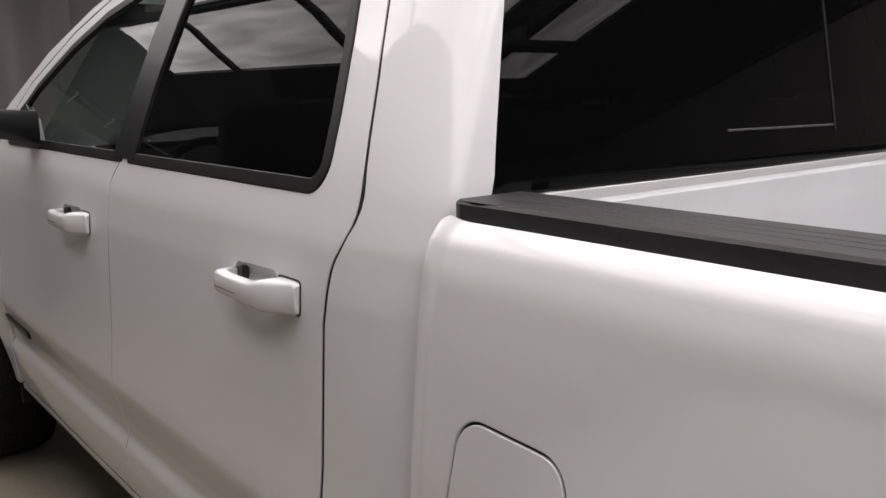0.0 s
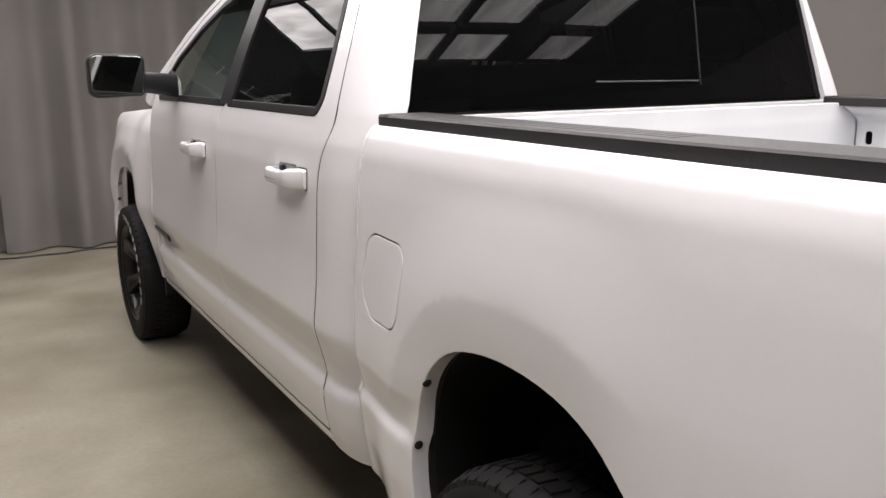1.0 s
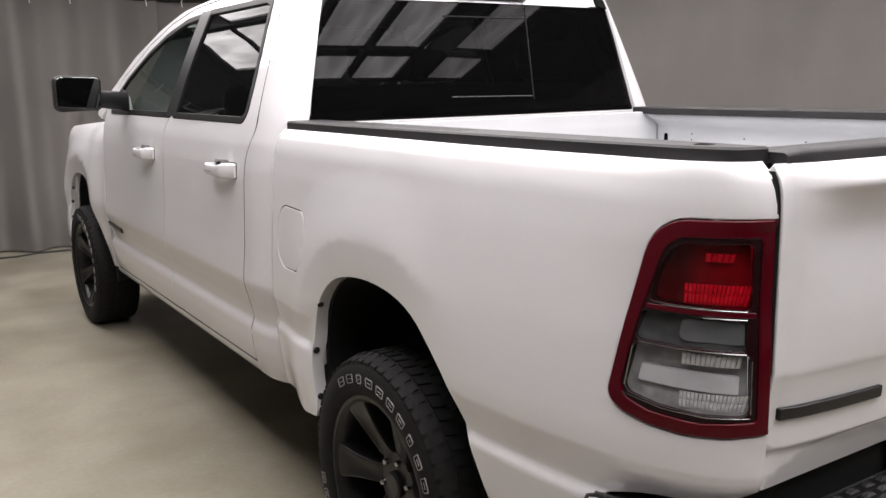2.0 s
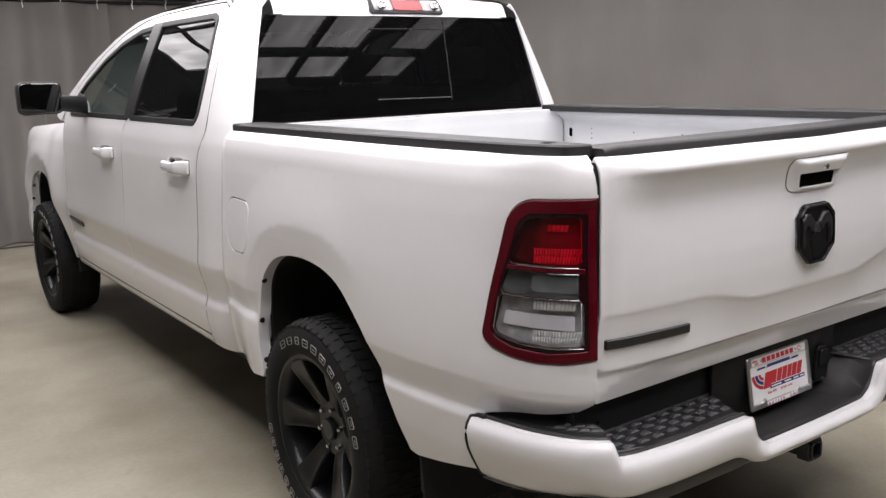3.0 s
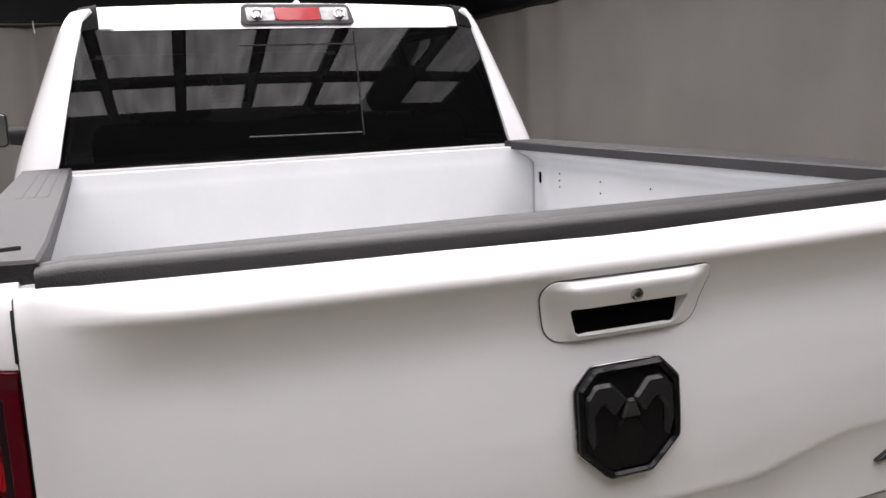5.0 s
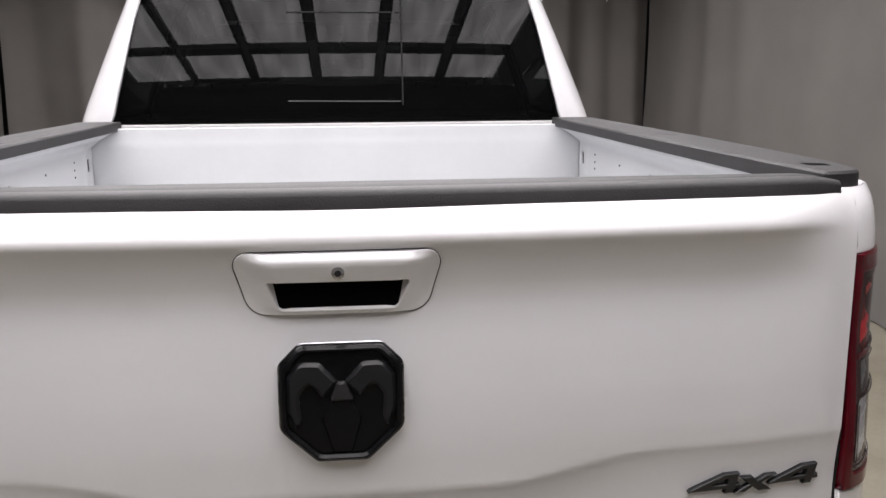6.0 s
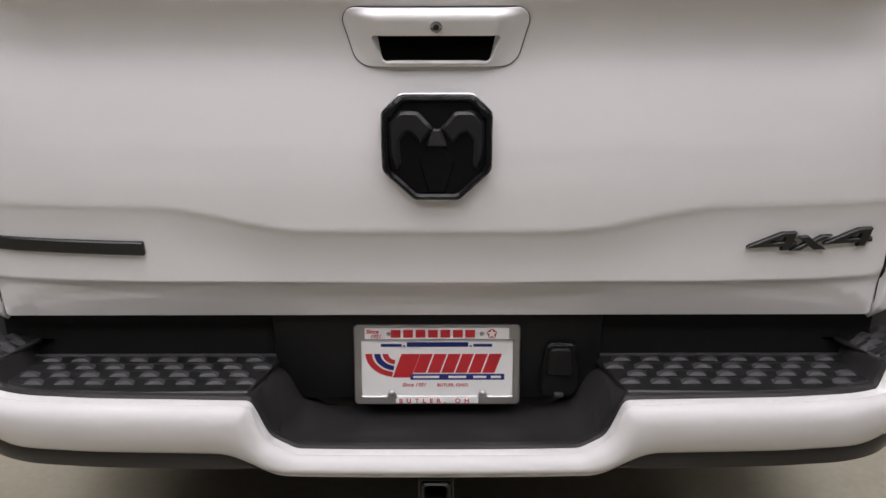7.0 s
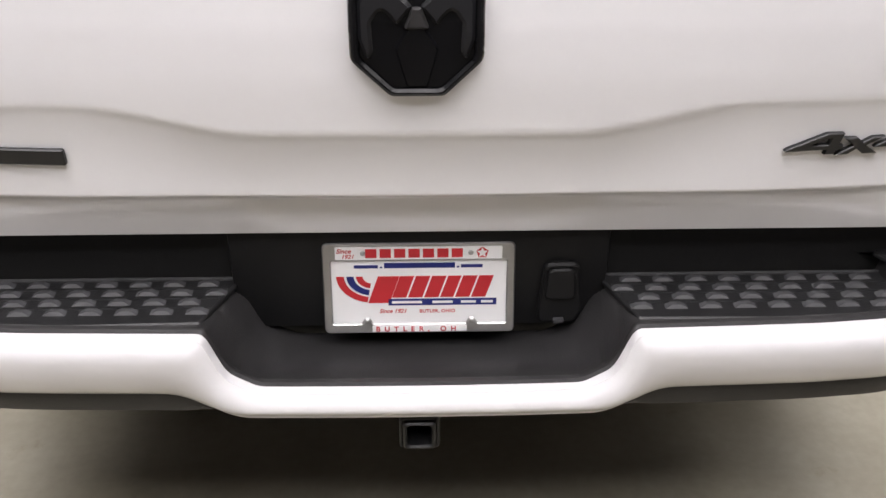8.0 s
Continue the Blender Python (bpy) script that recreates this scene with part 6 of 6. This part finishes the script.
# ---- wheels ----
def wheel_parts():
    """One wheel, its outer face towards -x, about its hub."""
    w = tagged(empty("wheel"), "black alloy wheel with a white-marked all-terrain tyre")
    R = TYRE_R
    prof = [(0.270, -0.116), (0.281, -0.128), (0.292, -0.135), (0.316, -0.139), (0.340, -0.138), (0.362, -0.132), (0.379, -0.122), (0.388, -0.110), (R - 0.004, -0.09), (R - 0.002, 0.0), (R - 0.004, 0.09), (0.388, 0.110), (0.379, 0.122), (0.362, 0.132), (0.340, 0.138), (0.316, 0.139), (0.292, 0.135), (0.270, 0.116)]
    tyre = part("tyre", lathe(prof, 96), TYRE, w, "black all-terrain tyre")
    verts, faces = [], []
    for i in range(60):
        for k, (x0, x1) in enumerate(((-0.128, -0.082), (-0.072, -0.030), (-0.020, 0.020), (0.030, 0.072), (0.082, 0.128))):
            a0 = 2 * math.pi * (i + (0.5 if k % 2 else 0)) / 60
            a1 = a0 + 2 * math.pi * 0.68 / 60
            n = len(verts)
            sk = 0.012 * (1 if k % 2 else -1)
            for r in (R - 0.010, R + 0.002):
                for x, a in ((x0, a0), (x1, a0 + sk), (x1, a1 + sk), (x0, a1)):
                    rr = r - (0.018 if abs(x) > 0.12 else 0)
                    verts.append((x, rr * math.cos(a), rr * math.sin(a)))
            faces += [(n + 4, n + 5, n + 6, n + 7), (n, n + 1, n + 5, n + 4), (n + 1, n + 2, n + 6, n + 5), (n + 2, n + 3, n + 7, n + 6), (n + 3, n, n + 4, n + 7)]
    part("tread", (verts, [f[::-1] for f in faces]), TYRE, tyre)
    # white-edged raised marks on the outer sidewall
    marks = [(60 + 10.6 * k, 0.120 if k not in (2, 7) else 0.085) for k in range(11)] + [(-14 - 9.0 * k, 0.105) for k in range(7)]
    for deg, wide in marks:
        a = radians(deg) + 0.5 * wide
        vs, fs = [], []
        for r0, r1, q0, q1 in ((0.3165, 0.3187, 0.01, wide - 0.01), (0.3405, 0.3427, 0.01, wide - 0.01), (0.3185, 0.3410, 0, 0.009), (0.3185, 0.3410, wide - 0.009, wide), (0.3285, 0.3305, 0.03, wide - 0.03)):
            n = len(vs)
            for x in (-0.1370, -0.1404):
                for r, q in ((r0, q0), (r0, q1), (r1, q1), (r1, q0)):
                    vs.append((x, r * math.cos(a - q), r * math.sin(a - q)))
            fs += [tuple(n + i for i in f) for f in ((4, 5, 6, 7), (0, 1, 5, 4), (1, 2, 6, 5), (2, 3, 7, 6), (3, 0, 4, 7))]
        part("sidewall_mark", (vs, fs), TYRE_WHITE, w, "white-edged raised mark")
    rim = part("rim", lathe([(0.246, 0.10), (0.246, -0.085), (0.255, -0.112), (0.267, -0.125), (0.277, -0.125), (0.280, -0.117), (0.270, -0.10), (0.270, 0.12), (0.246, 0.10)], 72), RIM, w, "black rim")
    part("disc", lathe([(0.0, -0.01), (0.165, -0.01), (0.165, 0.01), (0.246, 0.02), (0.246, 0.03), (0.0, 0.03)], 40), UNDER, w)
    part("hub", lathe([(0.0, -0.070), (0.034, -0.069), (0.040, -0.064), (0.042, -0.052), (0.096, -0.050), (0.104, -0.042), (0.104, -0.01), (0.0, -0.01)], 40), RIM, w)
    for k in range(6):
        a = 2 * math.pi * k / 6
        rings = []
        for t in np.linspace(0, 1, 13):
            r = 0.085 + 0.176 * t
            half = 0.034 + 0.004 * t + 0.024 * t ** 2.4
            xf = -0.050 - 0.066 * t ** 0.75
            dip = 0.010 * math.sin(math.pi * min(1, 1.15 * t)) * ease((1 - t) / 0.12)
            c, s = math.cos(a), math.sin(a)
            sec = [(-half, xf + 0.055), (-half, xf + 0.008), (-half + 0.004, xf + 0.001), (-half + 0.009, xf), (-half + 0.014, xf + 0.4 * dip), (-half * 0.35, xf + dip), (half * 0.35, xf + dip), (half - 0.014, xf + 0.4 * dip), (half - 0.009, xf), (half - 0.004, xf + 0.001), (half, xf + 0.008), (half, xf + 0.055)]
            rings.append([(x, r * c - q * s, r * s + q * c) for q, x in sec])
        part("spoke", loft(rings), RIM, w)
        b = a - radians(15)
        part("lug_nut", moved(lathe([(0.0, -0.066), (0.006, -0.066), (0.009, -0.063), (0.0105, -0.049), (0.0105, -0.045)], 12), Matrix.Translation((0, 0.074 * math.cos(b), 0.074 * math.sin(b)))), NUT, w, "dark chrome lug nut")
    return w


first = wheel_parts()
first.parent = truck
first.matrix_basis = pose(-0.900, AXLE_R + 0.01, HUB_Z, 0, 0, 0)
for x, y, rx, rz in ((-0.915, AXLE_F, 31, 1), (0.900, AXLE_R + 0.01, 20, 180), (0.915, AXLE_F, 55, 181)):
    c = copy_thing(first, pose(x, y, HUB_Z, rx, 0, rz))
for y in (AXLE_R, AXLE_F):
    part("axle", tube([(-0.80, y, HUB_Z), (0.80, y, HUB_Z)], 0.045, 14), UNDER, truck)

# ---- the cabin seen through the door glass ----
def seat(x, y, wide, name):
    s = part(name, box((wide, 0.52, 0.16), (x, y, 0.92), 0.06, 3), SEAT, truck, "grey cloth seat")
    bk = moved(box((wide, 0.13, 0.62), (0, 0, 0.31), 0.055, 3), Matrix.Translation((x, y - 0.24, 0.94)) @ Matrix.Rotation(radians(14), 4, "X"))
    part("backrest", bk, SEAT, s)
    for dx in ((0,) if wide < 0.8 else (-0.42, 0.42)):
        part("headrest", box((0.26, 0.11, 0.17), (x + dx, y - 0.42, 1.64), 0.045, 3), SEAT, s)
        for q in (-0.06, 0.06):
            part("headrest_post", tube([(x + dx + q, y - 0.40, 1.50), (x + dx + q, y - 0.42, 1.58)], 0.006, 8), CHROME, s)
    return s


seat(-0.42, 3.62, 0.54, "front_seat")
seat(0.42, 3.62, 0.54, "front_seat")
seat(0.0, 2.62, 1.40, "rear_bench")
dash_rings = [[(x, 4.30, 0.80), (x, 4.22, 1.10), (x, 4.25, 1.27), (x, 4.40, 1.36), (x, 4.80, 1.34), (x, 4.80, 0.80)] for x in np.linspace(-0.85, 0.85, 9)]
part("dashboard", loft(dash_rings), DASH, truck, "dark dashboard")
wheel_c = Vector((-0.42, 4.02, 1.24))
ringp = [wheel_c + 0.185 * Vector((math.cos(a), -0.38 * math.sin(a), 0.925 * math.sin(a))) for a in np.linspace(0, 2 * math.pi, 36, endpoint=False)]
sw = part("steering_wheel", tube(ringp, 0.016, 10, True), DASH, truck, "black steering wheel")
part("boss", box((0.16, 0.05, 0.12), wheel_c, 0.02), DASH, sw)
part("column", tube([wheel_c, wheel_c + Vector((0, 0.25, -0.10))], 0.035, 10), DASH, sw)
rvm = part("rear_view_mirror", box((0.27, 0.05, 0.09), (0.0, 3.98, 1.665), 0.02), DASH, truck, "black rear-view mirror")
part("mirror_glass", box((0.235, 0.004, 0.062), (0.0, 3.953, 1.665), 0.0015), MIRROR, rvm)
part("mirror_stem", tube([(0, 4.0, 1.69), (0, 4.10, 1.79)], 0.016, 8), DASH, rvm)
for sx in (-1, 1):
    part("sun_visor", moved(box((0.42, 0.20, 0.025), (0, 0, 0), 0.01), Matrix.Translation((sx * 0.36, 3.93, 1.828)) @ Matrix.Rotation(radians(-24), 4, "X")), HEADLINE, truck, "dark sun visor")
part("headlining", box((1.30, 1.75, 0.02), (0, 3.05, 1.895), 0.008), HEADLINE, truck, "dark roof lining")
for side in (LEFT, RIGHT):
    part("door_lining", box((0.05, 2.1, 0.72), (side * 0.88, 3.35, 1.03), 0.02), DASH, truck)
part("grab_handle", box((0.02, 0.14, 0.05), (0.70, 3.9, 1.76), 0.008), DASH, truck)

truck.location = (0.004, 0, 0)
truck.rotation_euler = (0, 0, -0.0027)
